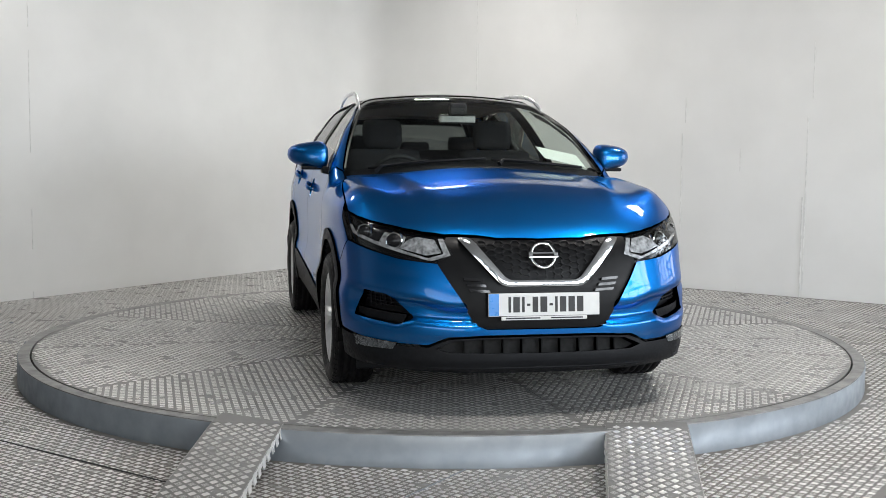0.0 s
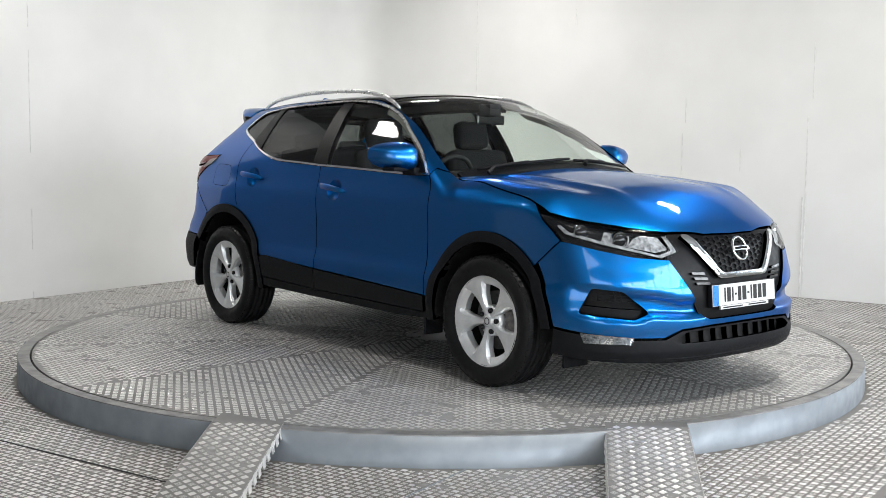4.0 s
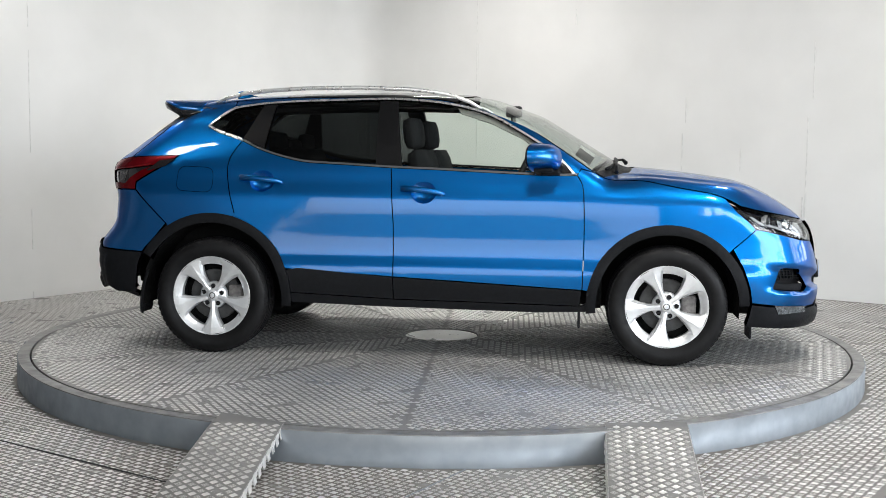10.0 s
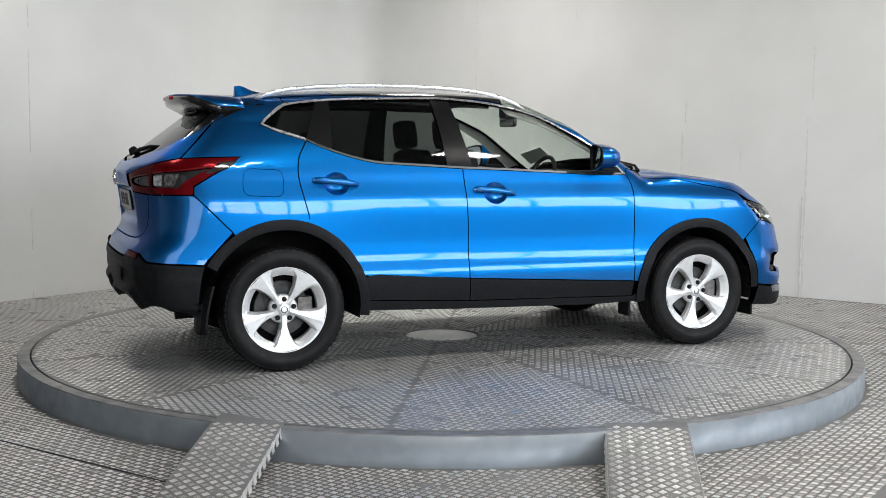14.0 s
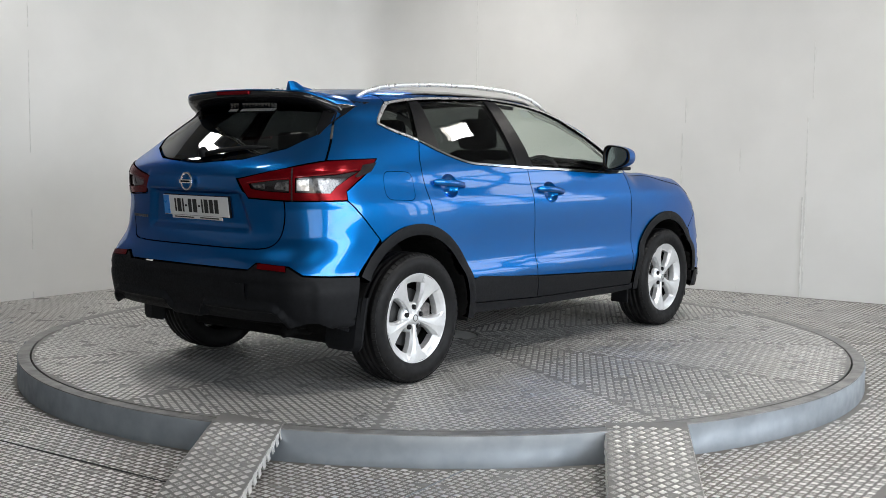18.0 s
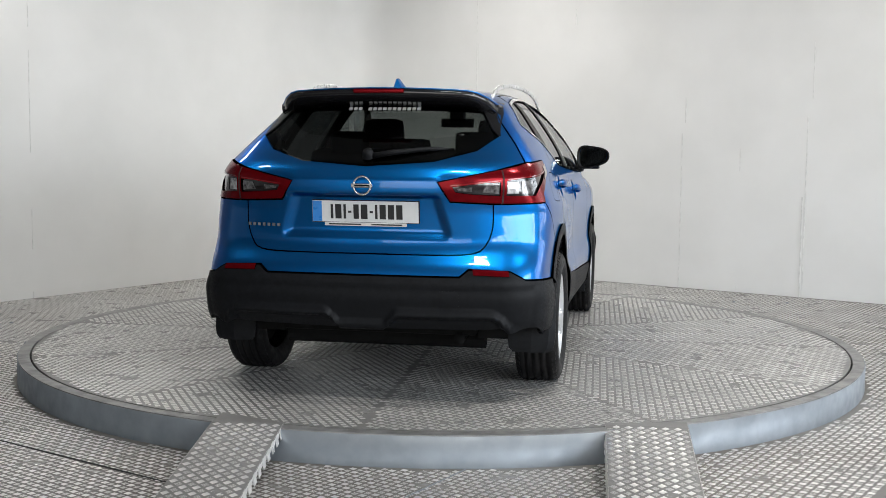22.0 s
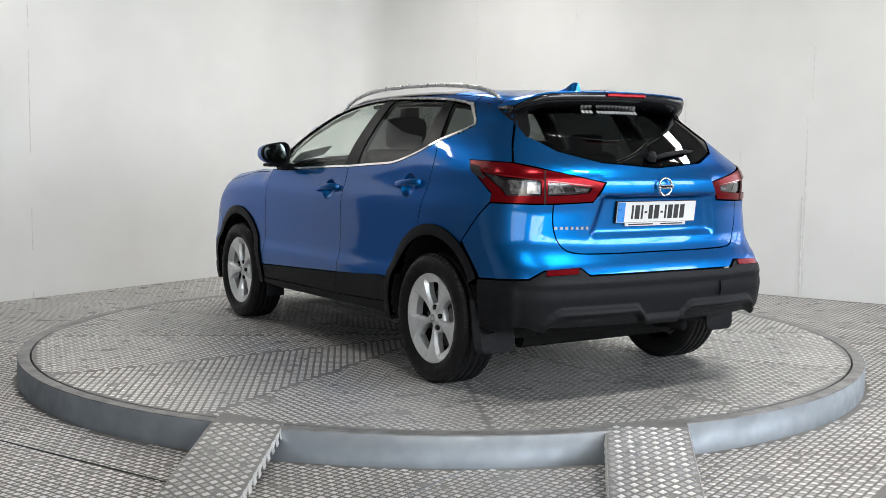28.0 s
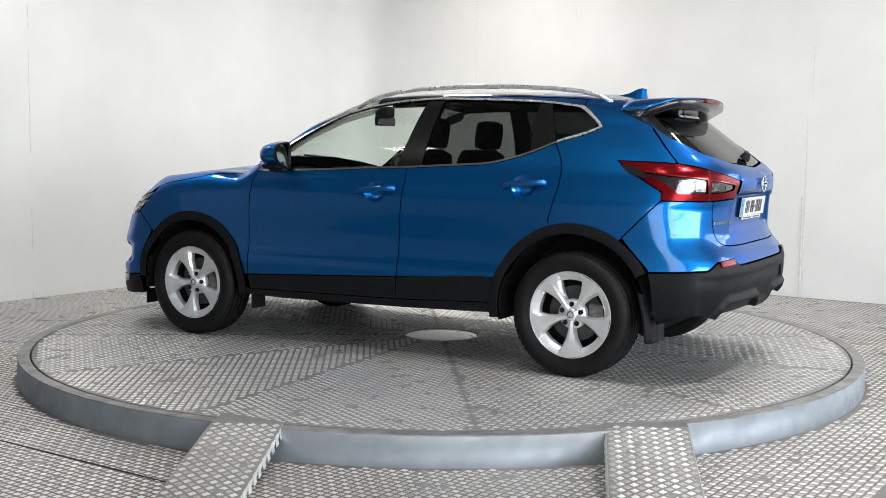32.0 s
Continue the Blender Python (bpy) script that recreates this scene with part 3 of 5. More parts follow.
# side outlines, x along the car and height
BELT_FRONT = [(-0.263, 1.079), (-0.009, 1.071), (0.315, 1.058), (0.639, 1.046), (0.808, 1.048)]
BELT_REAR = [(-0.263, 1.079), (-0.53, 1.093), (-0.66, 1.099), (-0.79, 1.108), (-0.923, 1.136), (-1.057, 1.177), (-1.169, 1.225)]
SEAM_FRONT = [(0.808, 1.048), (0.839, 0.993), (0.849, 0.897), (0.853, 0.704), (0.847, 0.415)]
SEAM_REAR = [(-1.169, 1.225), (-1.217, 1.149), (-1.232, 1.1), (-1.236, 1.051), (-1.224, 0.971), (-1.2, 0.875), (-1.178, 0.795)]
DLO_TOP = [(0.738, 1.121), (0.644, 1.199), (0.483, 1.296), (0.319, 1.382), (0.154, 1.434), (-0.013, 1.463), (-0.147, 1.476), (-0.337, 1.484), (-0.681, 1.473), (-0.847, 1.467), (-1.063, 1.452), (-1.261, 1.426)]
TAIL_TIP = [(-1.261, 1.426), (-1.308, 1.398), (-1.385, 1.336), (-1.405, 1.309), (-1.328, 1.272), (-1.169, 1.225)]
FUEL = round_corners([(-1.535, 1.078), (-1.545, 0.935), (-1.32, 0.925), (-1.318, 1.07)], 0.05)
BELT_FRONT, BELT_REAR, DLO_TOP, SEAM_FRONT, SEAM_REAR = (spline(c, 3) for c in (BELT_FRONT, BELT_REAR, DLO_TOP, SEAM_FRONT, SEAM_REAR))
rear_arch = arc(-HUB_X, HUB_Z, ARCH_REAR, 22, 74)
for side in ("right", "left"):
    front_door = panel("door", side, SEAM_FRONT + [(-0.239, 0.465), (-0.242, 0.757)] + BELT_FRONT[:-1], BLUE, car, "blue front door", holes=[ellipse(-0.068, 0.942, 0.074, 0.062)])
    rear_door = panel("door", side, BELT_REAR + SEAM_REAR[1:-1] + rear_arch[::-1] + [(-0.239, 0.465), (-0.242, 0.757)], BLUE, car, "blue rear door", holes=[ellipse(-1.023, 0.996, 0.074, 0.062)])
    for door, hx, hz in ((front_door, -0.075, 0.936), (rear_door, -1.03, 0.99)):
        panel("handle_cup", side, ellipse(hx + 0.007, hz + 0.006, 0.074, 0.062), BLUE, door, "recessed blue cup behind the handle", bulge=-0.036, gap=0, deep=0.004, step=0.015)
        door_handle(door, side, hx, hz)
    panel("fender", side, SEAM_FRONT[::-1] + [(0.83, 1.085), SCREEN_SIDE[-1]] + HOOD_SIDE + [(1.70, 0.858), (1.758, 0.811), (1.806, 0.764), (1.68, 0.655)]
          + arc(HUB_X, HUB_Z, ARCH_FRONT, 42, 170), BLUE, car)
    panel("quarter_panel", side, SEAM_REAR[::-1] + TAIL_TIP[::-1][1:] + [ROOF_SIDE[0], (-1.48, 1.462), (-1.56, 1.40), (-1.65, 1.32), (-1.76, 1.21), (-1.85, 1.125), (-1.721, 1.131), (-1.542, 1.136), (-1.634, 1.073), (-1.712, 1.03), (-1.795, 0.981),
          (-1.797, 0.939), (-1.60, 0.745)] + arc(-HUB_X, HUB_Z, ARCH_REAR, 124, 74, 8)[:-1], BLUE, car, holes=[FUEL] if side == "right" else [])
    if side == "right":
        panel("fuel_flap", side, FUEL, BLUE, car, gap=0.003)
    panel("roof_side", side, [(0.808, 1.048)] + DLO_TOP + ROOF_SIDE[:-1] + SCREEN_SIDE + [(0.83, 1.085)], BLUE, car, step=0.025)
    panel("door_cladding", side, [(-0.239, 0.465), (-0.80, 0.508)] + arc(-HUB_X, HUB_Z, 0.480, 20, 4, 4) + [(-0.235, 0.338)], PLASTIC, rear_door, "black lower cladding of the door", out=0.006)
    panel("door_cladding", side, [(0.847, 0.415), (-0.239, 0.465), (-0.235, 0.338), (0.835, 0.326)], PLASTIC, front_door, "black lower cladding of the door", out=0.006)
    panel("sill_cladding", side, [(0.835, 0.326), (-0.235, 0.338)] + arc(-HUB_X, HUB_Z, 0.480, 4, -3, 3) + [(-0.3, 0.290), (0.6, 0.280)] + arc(HUB_X, HUB_Z, 0.448, 185, 178, 3), PLASTIC, car, "black sill below the doors", out=0.002)
    for cx, a0, a1, r in ((HUB_X, 2, 186, 0.458), (-HUB_X, -6, 150, 0.484)):
        panel("arch_cladding", side, arc(cx, HUB_Z, r, a0, a1, 30) + arc(cx, HUB_Z, r - 0.062, a1, a0, 30), PLASTIC, car, out=0.010, deep=0.05, step=0.02, bulge=0.004)
    # glass
    panel("window", side, [(-0.20, 1.085), (-0.009, 1.083), (0.315, 1.07), (0.639, 1.058), (0.775, 1.06), (0.72, 1.105), (0.634, 1.184), (0.473, 1.281), (0.309, 1.366), (0.15, 1.418), (-0.013, 1.447), (-0.147, 1.46), (-0.262, 1.463)], CLEAR, car, out=-0.006, deep=0.004, gap=0)
    panel("window", side, [(-0.372, 1.466), (-0.355, 1.097), (-0.53, 1.107), (-0.66, 1.113), (-0.79, 1.122), (-0.923, 1.150), (-1.03, 1.184), (-1.0, 1.44), (-0.847, 1.451), (-0.681, 1.457)], TINTED, car, out=-0.006, deep=0.004, gap=0)
    panel("window", side, [(-1.165, 1.240), (-1.328, 1.286), (-1.385, 1.312), (-1.368, 1.333), (-1.30, 1.384), (-1.255, 1.410), (-1.075, 1.437)], TINTED, car, out=-0.006, deep=0.004, gap=0)
    panel("pillar_trim", side, [(-0.20, 1.085), (-0.262, 1.465), (-0.372, 1.468), (-0.355, 1.095)], SATIN_BLACK, car, out=-0.001, gap=0, deep=0.03)
    panel("pillar_trim", side, [(-1.03, 1.184), (-1.0, 1.442), (-1.075, 1.439), (-1.165, 1.238)], SATIN_BLACK, car, out=-0.001, gap=0, deep=0.03)
    strip = BELT_FRONT[::-1][:-1] + BELT_REAR
    strip_in = [(x, z + 0.011) for x, z in strip]
    panel("window_trim", side, strip + strip_in[::-1], CHROME, car, out=0.003, gap=0, step=0.02, deep=0.012)
    low = DLO_TOP + TAIL_TIP[1:]
    panel("window_trim", side, [(0.808, 1.048)] + low + [(-1.175, 1.240), (-1.328, 1.287), (-1.388, 1.312), (-1.370, 1.332), (-1.30, 1.384), (-1.255, 1.411)] + [(x - 0.003, z - 0.012) for x, z in DLO_TOP[::-1][1:]] + [(0.780, 1.058)], SATIN_TRIM, car, out=0.003, gap=0, step=0.02, deep=0.012)

# hood, roof, screens
def plan_of(view, pts):
    """Outline points on the skin as seen from above."""
    q, n, hit = cast(view, np.array(pts, float))
    return [(float(x), float(y)) for x, y, z in q]


HEAD_TOP = [(1.634, -0.826, 0.908), (1.70, -0.80, 0.888), (1.773, -0.762, 0.870), (1.846, -0.714, 0.855), (1.92, -0.652, 0.842), (1.988, -0.583, 0.828), (2.04, -0.51, 0.815), (2.084, -0.425, 0.805)]
hood_side = [(x, y) for x, y in HOOD_PLAN][::-1]
hood_nose = [(x, y) for x, y in plan_of("front", [fw(*q) for q in HEAD_TOP[1:]])][::-1]
HOOD_EDGE = [(2.172, 0.0), (2.166, -0.2)] + hood_nose + hood_side + [(1.115, -0.45), (1.170, 0.0)]


def sym(half):
    return half + [(x, -y) for x, y in half[::-1] if abs(y) > 1e-6]


panel("hood", "top", sym(HOOD_EDGE), BLUE, car)
panel("windscreen", "top", sym([(0.19, 0.0), (0.165, -0.3)] + SCREEN_PLAN + [(1.02, -0.45), (1.07, 0.0)]), CLEAR, car, out=-0.004, deep=0.004, gap=0)
panel("glass_roof", "top", sym([(0.185, 0.0), (0.16, -0.3)] + ROOF_PLAN[4:][::-1] + [(-0.95, 0.0)]), GLOSS_BLACK, car, "black panoramic glass roof")
panel("roof", "top", sym([(-0.95, 0.0)] + ROOF_PLAN[:5][::-1] + [(-1.47, -0.535), (-1.50, -0.3), (-1.51, 0.0)]), BLUE, car, "blue rear roof panel")
# nose
right_nose = [(1.782, -0.80, 0.785), (1.68, -0.87, 0.655), (1.745, -0.86, 0.545), (1.785, -0.85, 0.43), (1.80, -0.84, 0.358), (1.984, -0.654, 0.325), (2.139, -0.491, 0.324), (2.17, -0.41, 0.362), (2.195, -0.25, 0.372), (2.20, -0.1, 0.373)]
inner_nose = [(2.20, -0.1, 0.402), (2.20, -0.25, 0.403), (2.195, -0.285, 0.416), (2.169, -0.362, 0.543), (2.142, -0.46, 0.684), (2.055, -0.612, 0.699), (1.925, -0.743, 0.735), (1.835, -0.804, 0.758), (1.82, -0.81, 0.76)]
a = arcs("right", [(1.806, 0.764), (1.68, 0.655), (1.735, 0.56), (1.775, 0.45), (1.79, 0.362)], "front") + [fw(*q) for q in right_nose[5:]]
b = [fw(*q) for q in inner_nose[:-1]]
outline = a + [(-u, z) for u, z in a[::-1]] + [(-u, z) for u, z in b[::-1]] + b
intake = round_corners([fw(*q) for q in [(1.934, -0.765, 0.555), (2.04, -0.663, 0.541), (2.112, -0.555, 0.440), (2.066, -0.618, 0.408), (1.885, -0.80, 0.434)]], 0.02)
intake_l = [(-u, z) for u, z in intake]
CREASE = [fw(*q) for q in [(2.20, -0.1, 0.49), (2.177, -0.421, 0.50), (2.134, -0.522, 0.526), (2.048, -0.651, 0.542), (1.941, -0.761, 0.562), (1.80, -0.85, 0.58)]]
SHELF = [fw(*q) for q in [(2.20, -0.1, 0.42), (2.18, -0.392, 0.418), (2.112, -0.555, 0.430), (2.066, -0.618, 0.405), (1.885, -0.80, 0.430), (1.80, -0.85, 0.44)]]


def smooth(t):
    t = np.clip(t, 0, 1)
    return t * t * (3 - 2 * t)


def nose_shape(u, z):
    """The hollow that runs from each side intake to the grille, under a crease and over a ledge."""
    u = np.abs(u)
    top = np.interp(u, [-q[0] for q in CREASE], [q[1] for q in CREASE])
    low = np.interp(u, [-q[0] for q in SHELF], [q[1] for q in SHELF])
    fade = smooth((0.88 - u) / 0.16)
    hollow = smooth((top - z) / 0.030) * smooth((z - low + 0.004) / 0.022)
    ledge = smooth((low + 0.008 - z) / 0.022) * smooth((z - 0.325) / 0.05)
    brow = smooth((z - top + 0.005) / 0.018) * smooth((top + 0.10 - z) / 0.09)
    return fade * (-0.026 * hollow + 0.010 * ledge + 0.006 * brow)


panel("front_bumper", "front", outline, BLUE, car, holes=[intake, intake_l], step=0.014, shape=nose_shape)
for o in (intake, intake_l):
    s = 1 if o is intake else -1
    duct = panel("intake", "front", o, SATIN_BLACK, car, "black side intake", out=-0.075, gap=-0.02, deep=0.01)
    for k in range(4):
        bar = [fw(x, y * s, z) for x, y, z in [(1.925 + 0.004 * k, -0.772, 0.545 - 0.016 * k), (2.05 + 0.018 * k, -0.655 + 0.026 * k, 0.533 - 0.016 * k), (2.05 + 0.018 * k, -0.655 + 0.026 * k, 0.529 - 0.016 * k), (1.925 + 0.004 * k, -0.772, 0.541 - 0.016 * k)]]
        panel("intake_bar", "front", bar, PLASTIC, duct, out=-0.042, gap=0, deep=0.012)
    for k in range(5):
        bar = [fw(x, y * s, z) for x, y, z in [(1.945 + 0.022 * k, -0.757 + 0.021 * k, 0.548), (1.949 + 0.022 * k, -0.753 + 0.021 * k, 0.548), (1.957 + 0.022 * k, -0.745 + 0.021 * k, 0.485), (1.953 + 0.022 * k, -0.749 + 0.021 * k, 0.485)]]
        panel("intake_bar", "front", bar, PLASTIC, duct, out=-0.042, gap=0, deep=0.012)
    lip = [fw(x, y * s, z) for x, y, z in [(1.893, -0.794, 0.470), (2.09, -0.59, 0.452), (2.075, -0.61, 0.412), (1.89, -0.795, 0.438)]]
    panel("intake_lip", "front", lip, PLASTIC, duct, "black lower lip of the intake", out=-0.030, gap=0, deep=0.03)
centre = [fw(*q) for q in [(2.12, -0.42, 0.80), (2.146, -0.462, 0.687), (2.169, -0.365, 0.543), (2.195, -0.285, 0.402), (2.20, -0.1, 0.396)]]
grille = panel("grille", "front", centre + [(-u, z) for u, z in centre[::-1]], SATIN_BLACK, car, out=-0.014, gap=-0.004)
low = arcs("right", [(1.79, 0.356)], "front") + [fw(*q) for q in [(1.984, -0.654, 0.319), (2.139, -0.491, 0.318), (2.17, -0.41, 0.356), (2.195, -0.25, 0.366), (2.20, -0.1, 0.367)]]
bot = [fw(*q) for q in [(2.2, -0.1, 0.20), (2.1, -0.45, 0.205), (1.9, -0.72, 0.215)]] + arcs("right", [(1.76, 0.23)], "front")
half = low + [(-u, z) for u, z in low[::-1]]
mouth = arcs("ahead", [(0.0, 0.356), (-0.25, 0.355), (-0.40, 0.346), (-0.485, 0.312), (-0.43, 0.296), (0.0, 0.292)], "front")
mouth = mouth[:-1] + [(0.0, 0.292)] + [(-u, z) for u, z in mouth[::-1][1:-1]]
panel("front_valance", "front", low + [(-u, z) for u, z in low[::-1]] + [(-u, z) for u, z in bot[::-1]] + bot, PLASTIC, car, out=0.004, holes=[mouth], deep=0.05)
panel("lower_intake", "front", mouth, GAP, car, "dark lower air intake", out=-0.06, gap=-0.02, deep=0.004)
def headlight(s):
    """A dark housing with two round projectors, bright strips and a clear lens over them."""
    lamp = new("headlight")
    lamp.parent = car
    outline = arcs("right", [(1.806, 0.766), (1.758, 0.814), (1.70, 0.861), (1.640, 0.903)], "front") + [fw(x, y, z - 0.002) for x, y, z in HEAD_TOP[1:]] + [fw(*q) for q in [(2.157, -0.392, 0.722), (2.142, -0.466, 0.684), (2.055, -0.612, 0.703), (1.925, -0.743, 0.739)]]
    if s < 0:
        outline = flip(outline)
    panel("housing", "front", outline, GLOSS_BLACK, lamp, "black lamp housing", out=-0.035, gap=-0.002)
    panel("lens", "front", outline, LENS, lamp, "clear lamp lens", gap=0.001, deep=0.006)
    strip = [fw(x, y * s, z) for x, y, z in [(2.104, -0.482, 0.695), (2.132, -0.40, 0.722), (2.088, -0.425, 0.795), (2.075, -0.445, 0.795), (2.11, -0.425, 0.728), (2.09, -0.49, 0.708), (1.95, -0.655, 0.762), (1.80, -0.775, 0.808), (1.76, -0.79, 0.84), (1.745, -0.80, 0.838), (1.785, -0.79, 0.80), (1.935, -0.67, 0.752)]]
    panel("light_strip", "front", strip, PALE_LENS, lamp, "bright light strip", out=-0.012, gap=0, step=0.012, deep=0.015)
    wedge = [fw(x, y * s, z) for x, y, z in [(2.085, -0.50, 0.722), (2.11, -0.435, 0.735), (2.075, -0.465, 0.797), (2.02, -0.53, 0.806), (2.0, -0.565, 0.79), (1.99, -0.60, 0.75)]]
    panel("reflector", "front", wedge, PALE_LENS, lamp, "faceted bright reflector", out=-0.022, gap=0, step=0.015)
    wedge = [fw(x, y * s, z) for x, y, z in [(1.90, -0.68, 0.770), (1.985, -0.585, 0.745), (1.99, -0.575, 0.808), (1.90, -0.65, 0.826)]]
    panel("reflector", "front", wedge, PALE_LENS, lamp, "faceted bright reflector", out=-0.030, gap=0, step=0.015)
    for x, y, z, r in ((1.835, -0.735, 0.812, 0.044), (1.955, -0.61, 0.780, 0.046)):
        u, w = fw(x, y * s, z)
        m = Matrix.Translation(on_skin("front", u, w, -0.020).translation) @ Vector((0.86, 0.45 * s * (1 if y > 0 else -1), 0)).to_track_quat("Z", "Y").to_matrix().to_4x4()
        vv, ff = lathe([(0.0, 0.012), (r * 0.45, 0.010), (r * 0.62, 0.002), (r * 0.70, -0.004)], 20)
        mesh_part("projector", [m @ Vector(q) for q in vv], ff, GLOSS_BLACK, lamp, "round projector lens", True)
        vv, ff = lathe([(r * 0.70, -0.004), (r * 0.74, 0.004), (r * 0.80, 0.007), (r * 0.88, 0.002), (r * 0.95, -0.02)], 8 if r < 0.045 else 20)
        mesh_part("bezel", [m @ Vector(q) for q in vv], ff, CHROME, lamp, "chrome projector bezel")
    return lamp


for s in (1, -1):
    headlight(s)
    fog = [fw(x, y * s, z) for x, y, z in [(1.893, -0.786, 0.345), (2.064, -0.616, 0.329), (2.058, -0.632, 0.299), (1.91, -0.774, 0.298)]]
    fl = panel("fog_lamp", "front", fog, FOG_GLASS, car, "clear fog lamp", out=0.006, gap=0)
    panel("lens", "front", fog, LENS, fl, "clear lamp lens", out=0.012, gap=-0.001, deep=0.008)
# tail
GATE_LOW = spline([(-0.606, 0.934), (-0.605, 0.83), (-0.578, 0.75), (-0.52, 0.708), (-0.35, 0.699), (0.0, 0.699)], 3)
bump_top = arcs("right", [(-1.60, 0.745), (-1.797, 0.937)], "tail") + arcs("rear", [(-0.69, 0.934)] + GATE_LOW, "tail")
bump_low = [rw(-2.13, 0.0, 0.606), rw(-2.12, -0.47, 0.606), rw(-2.11, -0.515, 0.640), rw(-2.05, -0.69, 0.632), rw(-2.01, -0.745, 0.594)] + arcs("right", [(-1.75, 0.578), (-1.735, 0.60)], "tail")
full = bump_top + [(-u, z) for u, z in bump_top[::-1][1:]] + [(-u, z) for u, z in bump_low[::-1]] + bump_low[1:]
panel("rear_bumper", "tail", full, BLUE, car, step=0.03)
blk = arcs("right", [(-1.745, 0.574)], "tail") + [rw(-2.01, -0.745, 0.590), rw(-2.05, -0.69, 0.628), rw(-2.11, -0.515, 0.636), rw(-2.12, -0.47, 0.602), rw(-2.13, 0.0, 0.602)]
blk_b = [rw(-2.05, 0.0, 0.335), rw(-2.05, -0.6, 0.345), rw(-1.96, -0.80, 0.368)] + arcs("right", [(-1.86, 0.32), (-1.785, 0.30)], "tail")


def bumper_shape(u, z):
    """A lip under the paint, a ledge that drops in the middle, and a recessed foot."""
    w = np.abs(u)
    line = 0.392 + 0.058 * smooth((w - 0.10) / 0.07) - 0.075 * smooth((w - 0.54) / 0.10)
    ends = smooth((0.68 - w) / 0.06)
    ledge = smooth((line - z) / 0.010) * ends
    foot = smooth((line - 0.030 - z) / 0.018) * smooth((0.98 - w) / 0.12)
    corner = smooth((w - 0.70) / 0.03)
    return -0.008 * smooth((0.57 - z) / 0.03) * (1 - corner) + 0.022 * ledge - 0.034 * foot


panel("bumper_cladding", "tail", blk + [(-u, z) for u, z in blk[::-1][1:]] + [(-u, z) for u, z in blk_b[::-1]] + blk_b[1:], PLASTIC, car, out=0.006, step=0.013, shape=bumper_shape)
gate_edge = [(y, z) for x, y, z in cast("right", np.array([(-1.85, 1.125), (-1.76, 1.21), (-1.65, 1.32), (-1.60, 1.365)], float))[0].tolist()]
tg = GATE_LOW[::-1] + [(-0.41, 0.943), (-0.352, 1.034), (-0.60, 1.085)] + gate_edge + [(-0.585, 1.30), (-0.60, 1.253), (-0.51, 1.18), (-0.323, 1.128), (0.0, 1.105)]


def gate_shape(y, z):
    """The hollow for the number plate and the ledge with the handle over it."""
    y = np.abs(y)
    hollow = smooth((0.395 - y - (z - 0.87) * 0.3) / 0.04) * smooth((z - 0.768) / 0.03) * smooth((0.974 - z) / 0.014)
    ledge = smooth((0.42 - y - (z - 1.0) * 0.6) / 0.05) * smooth((z - 0.962) / 0.014) * smooth((1.068 - z) / 0.02)
    return -0.024 * hollow + 0.011 * ledge


